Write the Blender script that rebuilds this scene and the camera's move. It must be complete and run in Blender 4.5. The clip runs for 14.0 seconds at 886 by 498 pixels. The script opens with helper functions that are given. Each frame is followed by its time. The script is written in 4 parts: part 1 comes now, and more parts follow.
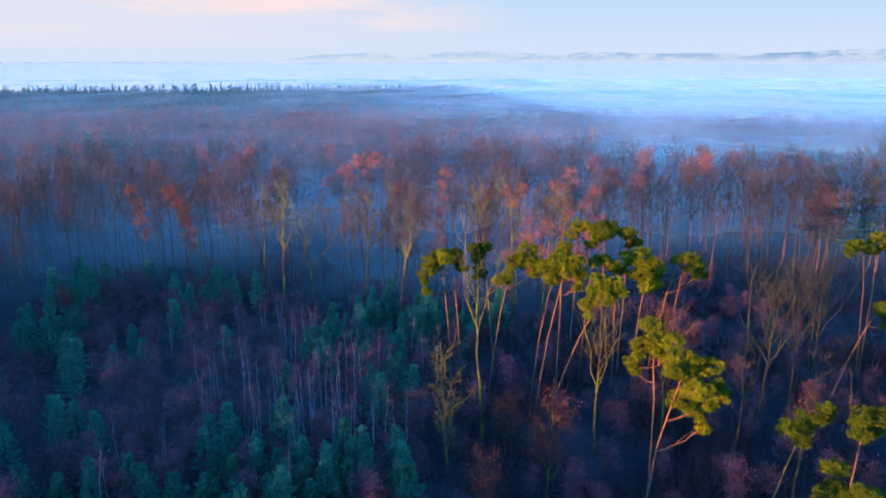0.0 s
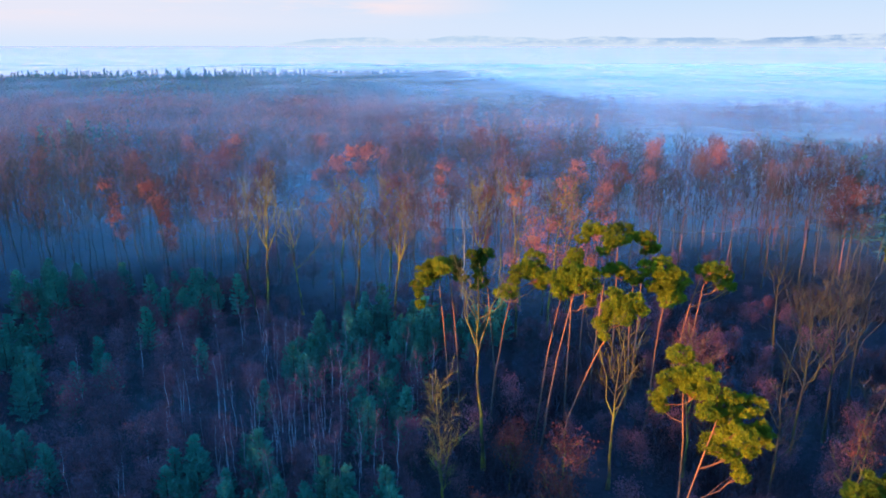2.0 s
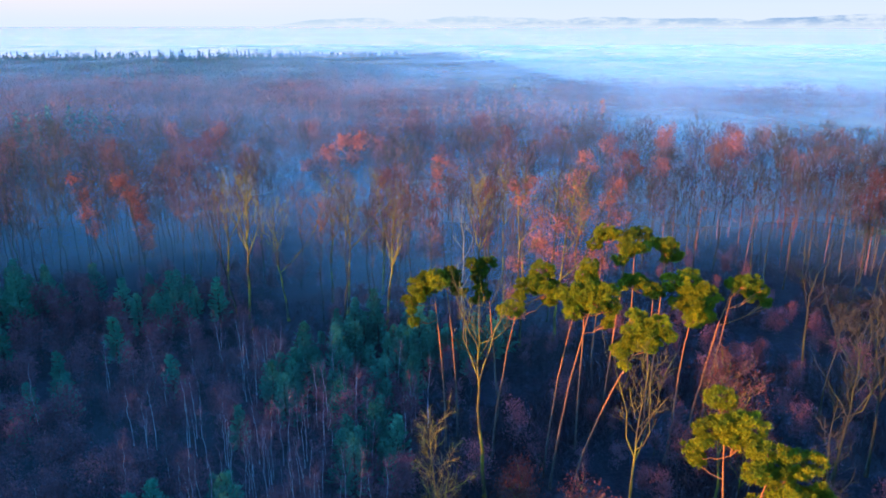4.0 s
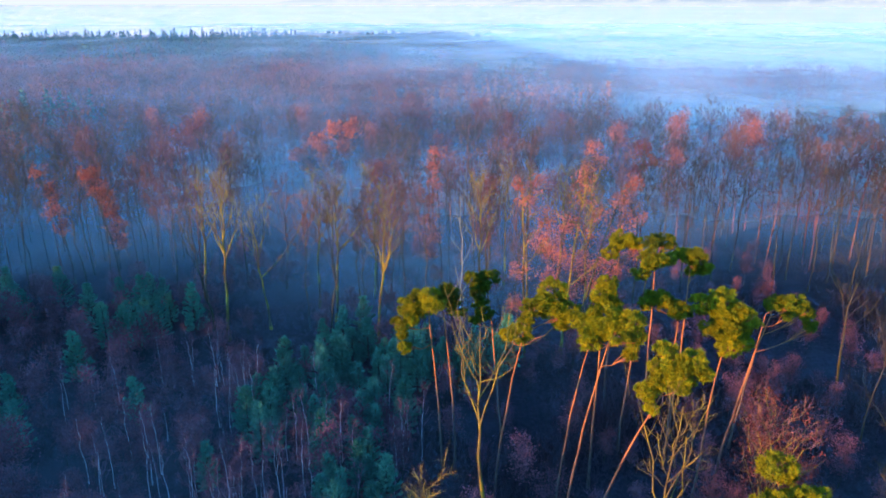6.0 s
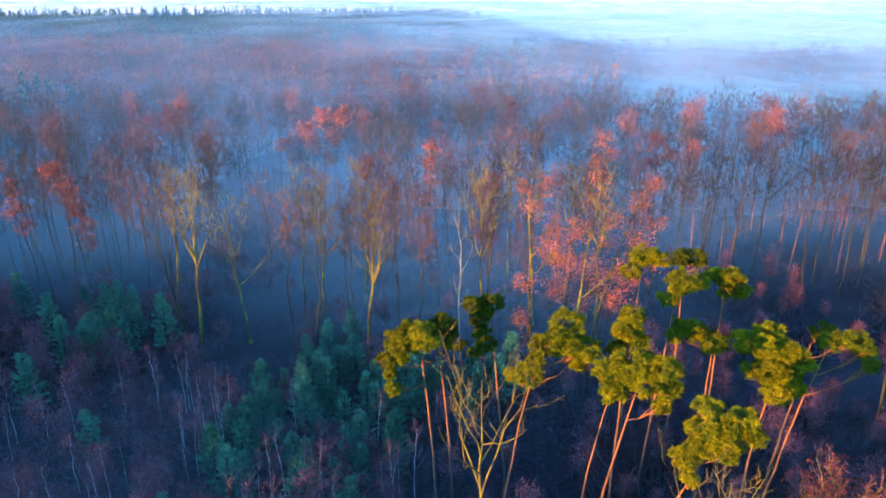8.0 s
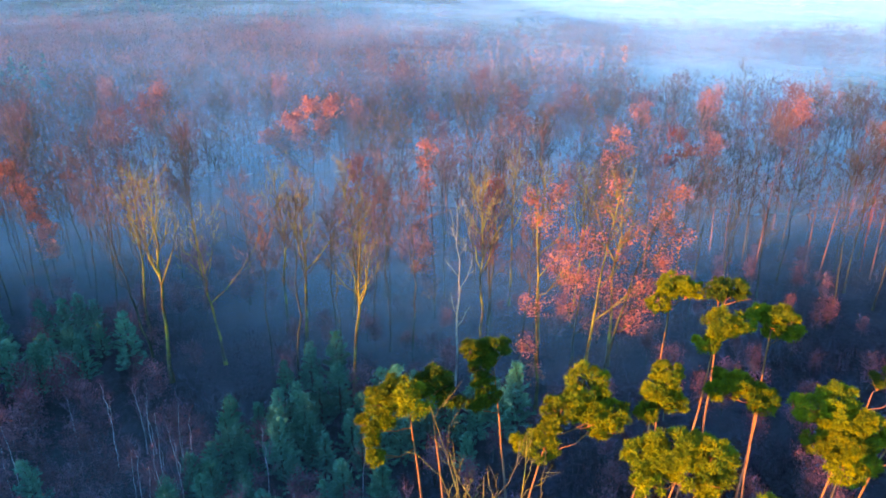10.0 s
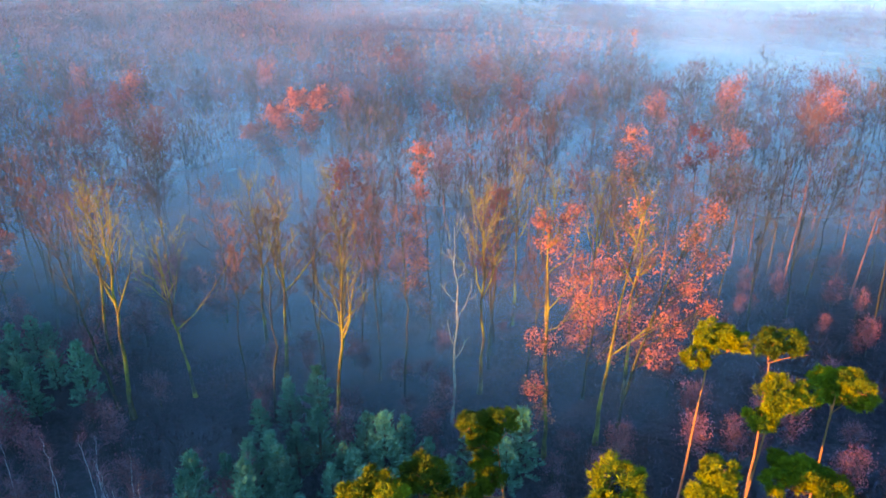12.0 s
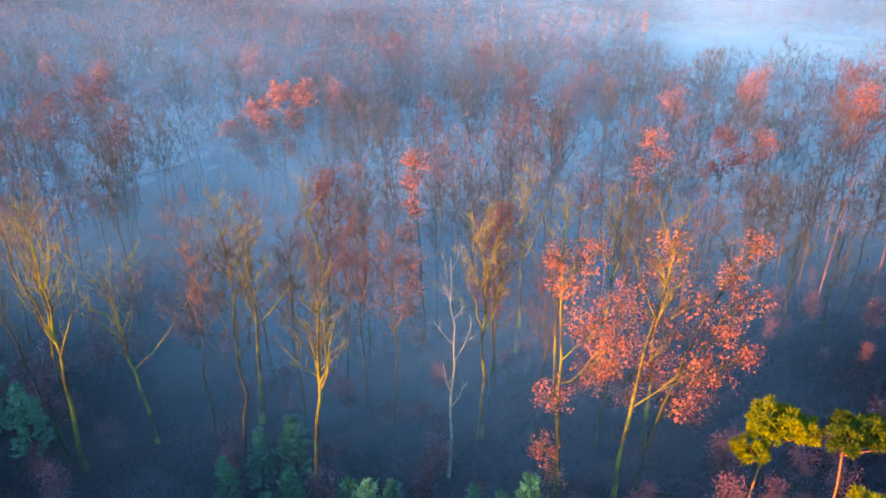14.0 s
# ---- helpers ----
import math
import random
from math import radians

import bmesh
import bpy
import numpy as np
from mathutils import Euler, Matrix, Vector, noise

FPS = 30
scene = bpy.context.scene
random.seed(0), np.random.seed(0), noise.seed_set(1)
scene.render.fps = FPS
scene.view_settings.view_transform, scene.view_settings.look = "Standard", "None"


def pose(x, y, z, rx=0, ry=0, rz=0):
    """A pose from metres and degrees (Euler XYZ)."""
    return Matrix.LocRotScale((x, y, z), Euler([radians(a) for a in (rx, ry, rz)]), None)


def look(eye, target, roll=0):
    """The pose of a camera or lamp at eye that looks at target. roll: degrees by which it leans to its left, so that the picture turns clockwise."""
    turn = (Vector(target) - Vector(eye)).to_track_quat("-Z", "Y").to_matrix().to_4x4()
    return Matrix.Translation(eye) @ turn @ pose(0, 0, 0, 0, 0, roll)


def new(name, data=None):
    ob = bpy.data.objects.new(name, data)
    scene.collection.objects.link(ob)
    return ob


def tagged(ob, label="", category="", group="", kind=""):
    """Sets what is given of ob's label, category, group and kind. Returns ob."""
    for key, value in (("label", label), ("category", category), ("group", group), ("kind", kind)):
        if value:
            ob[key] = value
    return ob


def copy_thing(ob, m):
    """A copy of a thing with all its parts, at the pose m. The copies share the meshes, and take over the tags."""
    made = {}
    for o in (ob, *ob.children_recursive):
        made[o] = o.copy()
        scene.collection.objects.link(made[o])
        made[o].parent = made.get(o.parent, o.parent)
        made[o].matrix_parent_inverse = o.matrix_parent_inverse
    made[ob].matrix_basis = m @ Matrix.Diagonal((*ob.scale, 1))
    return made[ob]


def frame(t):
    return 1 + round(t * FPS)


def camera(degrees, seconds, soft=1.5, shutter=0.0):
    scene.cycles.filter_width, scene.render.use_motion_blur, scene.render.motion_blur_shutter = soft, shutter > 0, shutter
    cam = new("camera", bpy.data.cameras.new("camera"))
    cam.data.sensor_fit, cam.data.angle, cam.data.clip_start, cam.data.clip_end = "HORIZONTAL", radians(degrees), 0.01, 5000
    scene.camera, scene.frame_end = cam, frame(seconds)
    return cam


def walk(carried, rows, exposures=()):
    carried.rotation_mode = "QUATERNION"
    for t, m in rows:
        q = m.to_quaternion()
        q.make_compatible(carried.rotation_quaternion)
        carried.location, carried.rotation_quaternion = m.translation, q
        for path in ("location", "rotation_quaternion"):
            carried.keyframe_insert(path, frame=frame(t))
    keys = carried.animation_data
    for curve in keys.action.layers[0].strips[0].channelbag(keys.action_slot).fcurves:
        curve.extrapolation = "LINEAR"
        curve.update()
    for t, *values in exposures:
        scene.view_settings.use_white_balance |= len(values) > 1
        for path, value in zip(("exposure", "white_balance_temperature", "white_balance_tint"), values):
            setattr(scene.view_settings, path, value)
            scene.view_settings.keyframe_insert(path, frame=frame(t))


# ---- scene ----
# ---- camera, light and mist settings ----
cam = camera(63.0, 14.0, 1.8)
METRES, EYE, TILT, LEAN, TURN = 85.0, 52.0, -14.8, 0.0, 0.0
EXPOSURES = [(0.0, -0.3, 6200, 10), (3.0, -0.18, 6300, 10), (6.5, 0.07, 6950, 10), (10.0, 0.37, 8200, 10), (14.0, 0.42, 9800, 10)]
SKY, SUN, SUN_UP, SUN_FROM = 1.3, 17.5, 5.0, 236.0
SKY_TINT = (0.23, 0.80, 1.55)
MIST = 0.42
ROWS = [
    (0.0, 0.0, 0.0, 0.0, -0.0, 0.0, 0.0),
    (0.5, 0.0012, 0.0342, 0.009, -0.0, -0.31, 0.01),
    (1.0, 0.0022, 0.0683, 0.0178, -0.02, -0.59, 0.01),
    (1.5, 0.0035, 0.1022, 0.0268, -0.04, -0.87, 0.0),
    (2.0, 0.0046, 0.1364, 0.0358, -0.06, -1.15, -0.02),
    (2.5, 0.0062, 0.1707, 0.0447, -0.05, -1.44, -0.01),
    (3.0, 0.0073, 0.2047, 0.0539, -0.06, -1.78, -0.02),
    (5.5, 0.0133, 0.3755, 0.1005, -0.15, -3.77, 0.04),
    (6.0, 0.0144, 0.4099, 0.1094, -0.17, -4.15, 0.03),
    (6.5, 0.0157, 0.4445, 0.1185, -0.19, -4.55, 0.03),
    (7.0, 0.0169, 0.479, 0.1277, -0.21, -4.94, 0.0),
    (7.5, 0.0182, 0.5134, 0.137, -0.21, -5.36, 0.01),
    (10.0, 0.0261, 0.689, 0.1841, -0.19, -7.43, -0.04),
    (10.5, 0.0275, 0.7235, 0.1935, -0.2, -7.82, -0.06),
    (11.0, 0.0289, 0.7578, 0.2033, -0.2, -8.24, -0.05),
    (11.5, 0.0309, 0.7926, 0.2124, -0.16, -8.62, -0.08),
    (12.0, 0.0326, 0.827, 0.2217, -0.15, -9.0, -0.1),
    (12.5, 0.0337, 0.8617, 0.2316, -0.17, -9.43, -0.1),
    (13.0, 0.0355, 0.8963, 0.241, -0.16, -9.82, -0.09),
    (13.5, 0.0367, 0.9305, 0.2503, -0.18, -10.21, -0.12),
    (14.0, 0.0382, 0.9649, 0.2597, -0.17, -10.63, -0.15),
]
walk(cam, [(t, pose(0, 0, EYE, TILT, LEAN, TURN) @ pose(METRES * x, METRES * y, METRES * z, 90 + pitch, roll, yaw)) for t, x, y, z, yaw, pitch, roll in ROWS],
     EXPOSURES)

# ---- world, sun ----
scene.cycles.transparent_max_bounces = 24
world = bpy.data.worlds.new("morning_sky")
scene.world = world
world.use_nodes = True
wn = world.node_tree.nodes
sky = wn.new("ShaderNodeTexSky")
sky.sky_type, sky.sun_disc = "NISHITA", False
sky.sun_elevation, sky.sun_rotation = radians(SUN_UP), radians(SUN_FROM)
sky.air_density, sky.dust_density, sky.ozone_density = 1.0, 0.6, 2.0
cool = wn.new("ShaderNodeMix")
cool.data_type, cool.blend_type = "RGBA", "MULTIPLY"
cool.inputs[0].default_value, cool.inputs[7].default_value = 1.0, (*SKY_TINT, 1.0)
world.node_tree.links.new(sky.outputs[0], cool.inputs[6])
world.node_tree.links.new(cool.outputs[2], wn["Background"].inputs[0])
wn["Background"].inputs[1].default_value = SKY

lamp = bpy.data.lights.new("sun", "SUN")
lamp.energy, lamp.angle, lamp.color = SUN, radians(0.6), (1.0, 0.55, 0.24)
sun = new("sun", lamp)
azim, elev = radians(SUN_FROM), radians(SUN_UP)
to_sun = Vector((math.sin(azim) * math.cos(elev), math.cos(azim) * math.cos(elev), math.sin(elev)))
sun.matrix_world = look(to_sun * 400, (0, 0, 0))


# ---- materials ----
class Nodes:
    """A short way to write node trees."""

    def __init__(self, name):
        self.material = bpy.data.materials.new(name)
        self.material.use_nodes = True
        self.tree = self.material.node_tree
        self.tree.nodes.clear()
        self.out = self.tree.nodes.new("ShaderNodeOutputMaterial")

    def put(self, socket, value):
        if isinstance(value, bpy.types.NodeSocket):
            self.tree.links.new(value, socket)
        elif value is not None:
            socket.default_value = value

    def add(self, kind, **inputs):
        node = self.tree.nodes.new("ShaderNode" + kind)
        for key, value in inputs.items():
            self.put(node.inputs[key.replace("_", " ")], value)
        return node

    def math(self, op, a, b=None, clamp=False):
        node = self.tree.nodes.new("ShaderNodeMath")
        node.operation, node.use_clamp = op, clamp
        self.put(node.inputs[0], a)
        self.put(node.inputs[1], b)
        return node.outputs[0]

    def ramp(self, value, a, b, lo=0.0, hi=1.0, smooth=True):
        node = self.tree.nodes.new("ShaderNodeMapRange")
        node.interpolation_type = "SMOOTHSTEP" if smooth else "LINEAR"
        for socket, v in zip(node.inputs, (value, a, b, lo, hi)):
            self.put(socket, v)
        return node.outputs[0]

    def noise(self, vector, scale, detail=3.0, rough=0.55, stretch=None):
        if stretch:
            node = self.add("Mapping", Vector=vector, Scale=stretch)
            vector = node.outputs[0]
        return self.add("TexNoise", Vector=vector, Scale=scale, Detail=detail, Roughness=rough).outputs[0]

    def mix(self, factor, a, b, blend="MIX"):
        node = self.tree.nodes.new("ShaderNodeMix")
        node.data_type, node.blend_type = "RGBA", blend
        self.put(node.inputs[0], factor)
        for socket, v in ((node.inputs[6], a), (node.inputs[7], b)):
            self.put(socket, (*v, 1.0) if isinstance(v, tuple) else v)
        return node.outputs[2]

    def place(self):
        return self.tree.nodes.new("ShaderNodeNewGeometry").outputs["Position"]

    def island(self):
        return self.tree.nodes.new("ShaderNodeNewGeometry").outputs["Random Per Island"]

    def chance(self):
        return self.tree.nodes.new("ShaderNodeObjectInfo").outputs["Random"]

    def bump(self, height, strength=0.5, distance=0.05):
        return self.add("Bump", Strength=strength, Distance=distance, Height=height).outputs[0]

    def done(self, shader):
        self.tree.links.new(shader, self.out.inputs[0])
        return self.material


def leaf_material(name, dark, mid, bright, through_light=0.25, patch=0.35):
    n = Nodes(name)
    at = n.place()
    base = n.mix(n.ramp(n.noise(at, patch, 3.0), 0.3, 0.7), dark, bright)
    base = n.mix(n.ramp(n.island(), 0.15, 0.95), base, mid)
    tree = n.math("MULTIPLY_ADD", n.chance(), 0.5)
    tree.node.inputs[2].default_value = 0.75
    base = n.mix(1.0, base, n.add("CombineColor", Red=tree, Green=tree, Blue=tree).outputs[0], "MULTIPLY")
    face = n.add("BsdfPrincipled", Base_Color=base, Roughness=0.75, Specular_IOR_Level=0.12)
    back = n.add("BsdfTranslucent", Color=base)
    return n.done(blend(n, through_light, face, back))


def blend(n, factor, a, b):
    node = n.tree.nodes.new("ShaderNodeMixShader")
    n.put(node.inputs[0], factor)
    n.tree.links.new(a.outputs[0], node.inputs[1])
    n.tree.links.new(b.outputs[0], node.inputs[2])
    return node.outputs[0]


def bark_material(name, dark, light, upper=None, start=8.0, end=15.0, streak=(3.0, 3.0, 0.6), moss=None):
    n = Nodes(name)
    at = n.place()
    grain = n.noise(at, 2.2, 6.0, 0.65, streak)
    blot = n.noise(at, 0.35, 3.0)
    base = n.mix(n.ramp(grain, 0.3, 0.7), dark, light)
    if upper:
        height = n.tree.nodes.new("ShaderNodeSeparateXYZ")
        n.put(height.inputs[0], at)
        swing = n.math("ADD", height.outputs[2], n.math("MULTIPLY", blot, 5.0))
        base = n.mix(n.ramp(swing, start + 2.5, end + 2.5), base, n.mix(n.ramp(grain, 0.3, 0.75), tuple(c * 0.6 for c in upper), upper))
    if moss:
        base = n.mix(n.ramp(blot, 0.42, 0.62, 0.0, 0.85), base, moss)
    return n.done(n.add("BsdfPrincipled", Base_Color=base, Roughness=0.9, Specular_IOR_Level=0.2, Normal=n.bump(grain, 0.6, 0.06)).outputs[0])


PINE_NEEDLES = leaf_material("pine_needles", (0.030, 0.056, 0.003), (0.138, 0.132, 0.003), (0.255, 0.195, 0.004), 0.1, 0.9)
# darker copy of the needles, with shade painted into the crown's colour
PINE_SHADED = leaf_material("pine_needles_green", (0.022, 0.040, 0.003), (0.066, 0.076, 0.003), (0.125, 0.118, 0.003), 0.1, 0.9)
YOUNG_NEEDLES = leaf_material("young_conifer_needles", (0.022, 0.105, 0.072), (0.046, 0.175, 0.108), (0.09, 0.255, 0.142), 0.2, 0.5)
FAR_NEEDLES = leaf_material("far_conifer_needles", (0.024, 0.066, 0.06), (0.04, 0.1, 0.08), (0.064, 0.135, 0.098), 0.1, 0.05)
ORANGE_LEAVES = leaf_material("orange_oak_leaves", (0.25, 0.060, 0.046), (0.37, 0.095, 0.066), (0.50, 0.145, 0.085), 0.3, 0.4)
RED_LEAVES = leaf_material("red_beech_leaves", (0.08, 0.0208, 0.0192), (0.12, 0.028, 0.024), (0.176, 0.0416, 0.032), 0.3, 0.4)
RUST_TWIGS = leaf_material("rusty_twigs", (0.098, 0.044, 0.038), (0.148, 0.060, 0.050), (0.21, 0.082, 0.064), 0.1, 0.12)
BROWN_TWIGS = leaf_material("brown_twigs", (0.034, 0.023, 0.017), (0.053, 0.035, 0.021), (0.078, 0.051, 0.028), 0.05, 0.15)
BIRCH_TWIGS = leaf_material("birch_twigs", (0.105, 0.045, 0.058), (0.155, 0.064, 0.078), (0.21, 0.085, 0.094), 0.1, 0.3)
SAPLING_LEAVES = leaf_material("withered_sapling_leaves", (0.13, 0.042, 0.050), (0.19, 0.058, 0.066), (0.27, 0.085, 0.088), 0.2, 0.2)
# lighter golden twigs: the low sun's tone is put into their colour
GOLD_TWIGS = leaf_material("lichen_gold_twigs", (0.125, 0.077, 0.025), (0.187, 0.118, 0.032), (0.26, 0.168, 0.038), 0.05, 0.3)
BRUSHWOOD = leaf_material("brushwood", (0.036, 0.021, 0.027), (0.058, 0.030, 0.036), (0.090, 0.042, 0.048), 0.05, 0.1)
LARCH_NEEDLES = leaf_material("larch_needles", (0.26, 0.09, 0.06), (0.32, 0.12, 0.07), (0.38, 0.15, 0.08), 0.2, 0.1)
PINE_BARK = bark_material("pine_bark", (0.0504, 0.0324, 0.0252), (0.122, 0.072, 0.054), (0.36, 0.122, 0.0432))
OAK_BARK = bark_material("mossy_oak_bark", (0.039, 0.025, 0.0125), (0.101, 0.0663, 0.0273), moss=(0.22, 0.15, 0.016))
GREY_BARK = bark_material("grey_beech_bark", (0.020, 0.0165, 0.0135), (0.047, 0.038, 0.029), moss=(0.0546, 0.0429, 0.014))
PALE_BARK = bark_material("pale_dead_wood", (0.15, 0.112, 0.0825), (0.315, 0.255, 0.203))
BIRCH_BARK = bark_material("birch_bark", (0.26, 0.21, 0.20), (0.66, 0.58, 0.56), streak=(2.0, 2.0, 5.0))


def ground_material():
    n = Nodes("leaf_litter")
    at = n.place()
    fine = n.noise(at, 1.6, 8.0, 0.7)
    broad = n.noise(at, 0.06, 4.0)
    base = n.mix(n.ramp(fine, 0.3, 0.7), (0.012, 0.008, 0.011), (0.040, 0.024, 0.028))
    base = n.mix(n.ramp(broad, 0.45, 0.65, 0.0, 0.7), base, (0.052, 0.038, 0.040))
    return n.done(n.add("BsdfPrincipled", Base_Color=base, Roughness=0.95, Specular_IOR_Level=0.15, Normal=n.bump(fine, 0.8, 0.15)).outputs[0])


def mist_material():
    n = Nodes("mist")
    at = n.place()
    axes = n.tree.nodes.new("ShaderNodeSeparateXYZ")
    n.put(axes.inputs[0], at)
    x, y, z = axes.outputs
    puffs = n.noise(at, 0.016, 3.0, 0.55, (1.0, 0.7, 2.0))
    drift = n.ramp(puffs, 0.30, 0.70, 0.35, 1.45)
    # thickens away from the clearing, thinner over the high ground
    left = n.ramp(n.math("SUBTRACT", y, n.math("MULTIPLY", x, 0.9)), 150.0, 320.0, 1.0, 0.43)
    near = n.math("MULTIPLY", n.ramp(n.math("ADD", y, n.math("ADD", n.ramp(x, -40.0, -4.0, -9.0, 0.0), n.ramp(x, 18.0, 62.0, 0.0, -18.0))), 127.0, 240.0, 0.0, MIST), left)
    # towards the valley it rises over the crowns
    slope = n.math("ADD", x, n.math("MULTIPLY", y, 0.42))
    valley = n.math("MULTIPLY", n.ramp(slope, 60.0, 250.0), n.ramp(y, 180.0, 480.0, 0.0, 0.19))
    plateau = n.math("MULTIPLY", n.ramp(y, 520.0, 760.0, 0.0, 0.22), n.ramp(x, -260.0, 30.0, 0.1, 1.0))
    haze = n.ramp(y, 165.0, 500.0, 0.0, 0.075)
    thin = n.ramp(z, 9.0, 21.0, 1.0, 0.16, False)
    floor = n.math("MULTIPLY", n.ramp(n.math("ADD", y, n.math("ADD", n.ramp(x, -50.0, -4.0, -9.0, 0.0), n.ramp(x, 18.0, 62.0, 0.0, -30.0))), 112.0, 165.0, 0.0, 0.029), n.ramp(z, 7.0, 15.0, 1.0, 0.0))
    hollow = n.math("MULTIPLY", n.math("MULTIPLY", n.ramp(y, 60.0, 88.0, 0.0, 0.014), n.ramp(x, 8.0, -12.0)), n.math("MULTIPLY", n.ramp(z, 6.0, 12.0, 1.0, 0.0), n.ramp(y, 112.0, 134.0, 1.0, 0.0)))
    dense = n.math("ADD", n.math("ADD", n.math("ADD", floor, hollow), n.math("MULTIPLY", near, thin)), n.math("MULTIPLY", n.math("ADD", plateau, haze), n.ramp(z, 19.0, 24.0)))
    dense = n.math("MULTIPLY", n.math("ADD", dense, valley), drift)
    tint = (0.88, 0.94, 0.88, 1)
    side = blend(n, 0.35, n.add("BsdfDiffuse", Color=tint), n.add("BsdfTranslucent", Color=tint))
    node = n.tree.nodes.new("ShaderNodeMixShader")
    n.put(node.inputs[0], n.math("MINIMUM", dense, 0.85))
    n.put(node.inputs[1], n.add("BsdfTransparent").outputs[0])
    n.put(node.inputs[2], side)
    return n.done(node.outputs[0])


def fog_sea_material():
    n = Nodes("valley_fog")
    at = n.place()
    axes = n.tree.nodes.new("ShaderNodeSeparateXYZ")
    n.put(axes.inputs[0], at)
    x, y, z = axes.outputs
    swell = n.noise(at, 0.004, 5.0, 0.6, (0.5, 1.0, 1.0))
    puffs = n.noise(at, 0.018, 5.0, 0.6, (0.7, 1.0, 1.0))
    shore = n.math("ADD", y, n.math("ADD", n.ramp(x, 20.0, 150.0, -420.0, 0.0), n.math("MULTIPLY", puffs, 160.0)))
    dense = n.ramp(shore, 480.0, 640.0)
    # sun's warmth painted into the fog's colour against the blue sky light
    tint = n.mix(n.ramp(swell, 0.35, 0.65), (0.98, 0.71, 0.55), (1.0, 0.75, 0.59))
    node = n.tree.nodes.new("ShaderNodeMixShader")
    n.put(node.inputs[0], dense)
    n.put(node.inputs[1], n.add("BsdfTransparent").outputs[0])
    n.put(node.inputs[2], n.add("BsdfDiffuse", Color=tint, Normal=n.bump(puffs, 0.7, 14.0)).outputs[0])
    return n.done(node.outputs[0])


def sky_material():
    n = Nodes("morning_sky_backdrop")
    at = n.place()
    axes = n.tree.nodes.new("ShaderNodeSeparateXYZ")
    n.put(axes.inputs[0], at)
    x, y, z = axes.outputs
    low, high = (0.84, 0.95, 1.12), (0.70, 0.90, 1.12)
    base = n.mix(n.ramp(z, 60.0, 420.0), low, high)
    rosy = n.math("MULTIPLY", n.ramp(x, 900.0, -2400.0), n.ramp(z, 40.0, 190.0))
    base = n.mix(n.math("MULTIPLY", rosy, 0.75), base, (1.05, 0.98, 1.06))
    streak = n.noise(at, 0.0016, 5.0, 0.6, (0.45, 0.45, 3.4))
    cloud = n.math("MULTIPLY", n.ramp(streak, 0.44, 0.62), n.math("MULTIPLY", n.ramp(x, 700.0, -900.0), n.ramp(z, 150.0, 270.0)))
    base = n.mix(cloud, base, (1.22, 0.98, 0.96))
    return n.done(n.add("Emission", Color=base, Strength=1.0).outputs[0])


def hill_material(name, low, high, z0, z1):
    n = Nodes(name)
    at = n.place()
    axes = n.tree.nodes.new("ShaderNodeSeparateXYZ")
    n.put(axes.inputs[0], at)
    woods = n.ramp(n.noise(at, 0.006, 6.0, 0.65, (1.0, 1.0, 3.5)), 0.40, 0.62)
    # pale haze tone painted in towards the foot of the hills
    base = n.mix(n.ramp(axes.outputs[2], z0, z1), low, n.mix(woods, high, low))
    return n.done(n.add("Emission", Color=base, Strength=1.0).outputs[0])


# ---- mesh tools ----
class Geo:
    """Gathers triangles and quads into one mesh."""

    def __init__(self):
        self.v, self.tri, self.quad, self.count = [], [], [], 0

    def add(self, verts, tris=None, quads=None):
        verts = np.asarray(verts, dtype=np.float32).reshape(-1, 3)
        if tris is not None and len(tris):
            self.tri.append(np.asarray(tris, dtype=np.int32) + self.count)
        if quads is not None and len(quads):
            self.quad.append(np.asarray(quads, dtype=np.int32) + self.count)
        self.v.append(verts)
        self.count += len(verts)

    def merge(self, other, m=None):
        verts = np.concatenate(other.v)
        if m is not None:
            m = np.array(m)
            verts = verts @ m[:3, :3].T + m[:3, 3]
        self.add(verts, np.concatenate(other.tri) if other.tri else None, np.concatenate(other.quad) if other.quad else None)

    def mesh(self, name, material, smooth=False):
        me = bpy.data.meshes.new(name)
        verts = np.concatenate(self.v) if self.v else np.zeros((0, 3), np.float32)
        tri = np.concatenate(self.tri) if self.tri else np.zeros((0, 3), np.int32)
        quad = np.concatenate(self.quad) if self.quad else np.zeros((0, 4), np.int32)
        loops = np.concatenate([tri.ravel(), quad.ravel()])
        starts = np.concatenate([np.arange(len(tri)) * 3, len(tri) * 3 + np.arange(len(quad)) * 4])
        me.vertices.add(len(verts))
        me.vertices.foreach_set("co", np.ascontiguousarray(verts, dtype=np.float32).ravel())
        me.loops.add(len(loops))
        me.loops.foreach_set("vertex_index", loops.astype(np.int32))
        me.polygons.add(len(starts))
        me.polygons.foreach_set("loop_start", starts.astype(np.int32))
        me.polygons.foreach_set("use_smooth", np.full(len(starts), smooth))
        me.update(calc_edges=True)
        me.validate()
        me.materials.append(material)
        return me


def unit(a):
    return a / np.maximum(np.linalg.norm(a, axis=-1, keepdims=True), 1e-9)


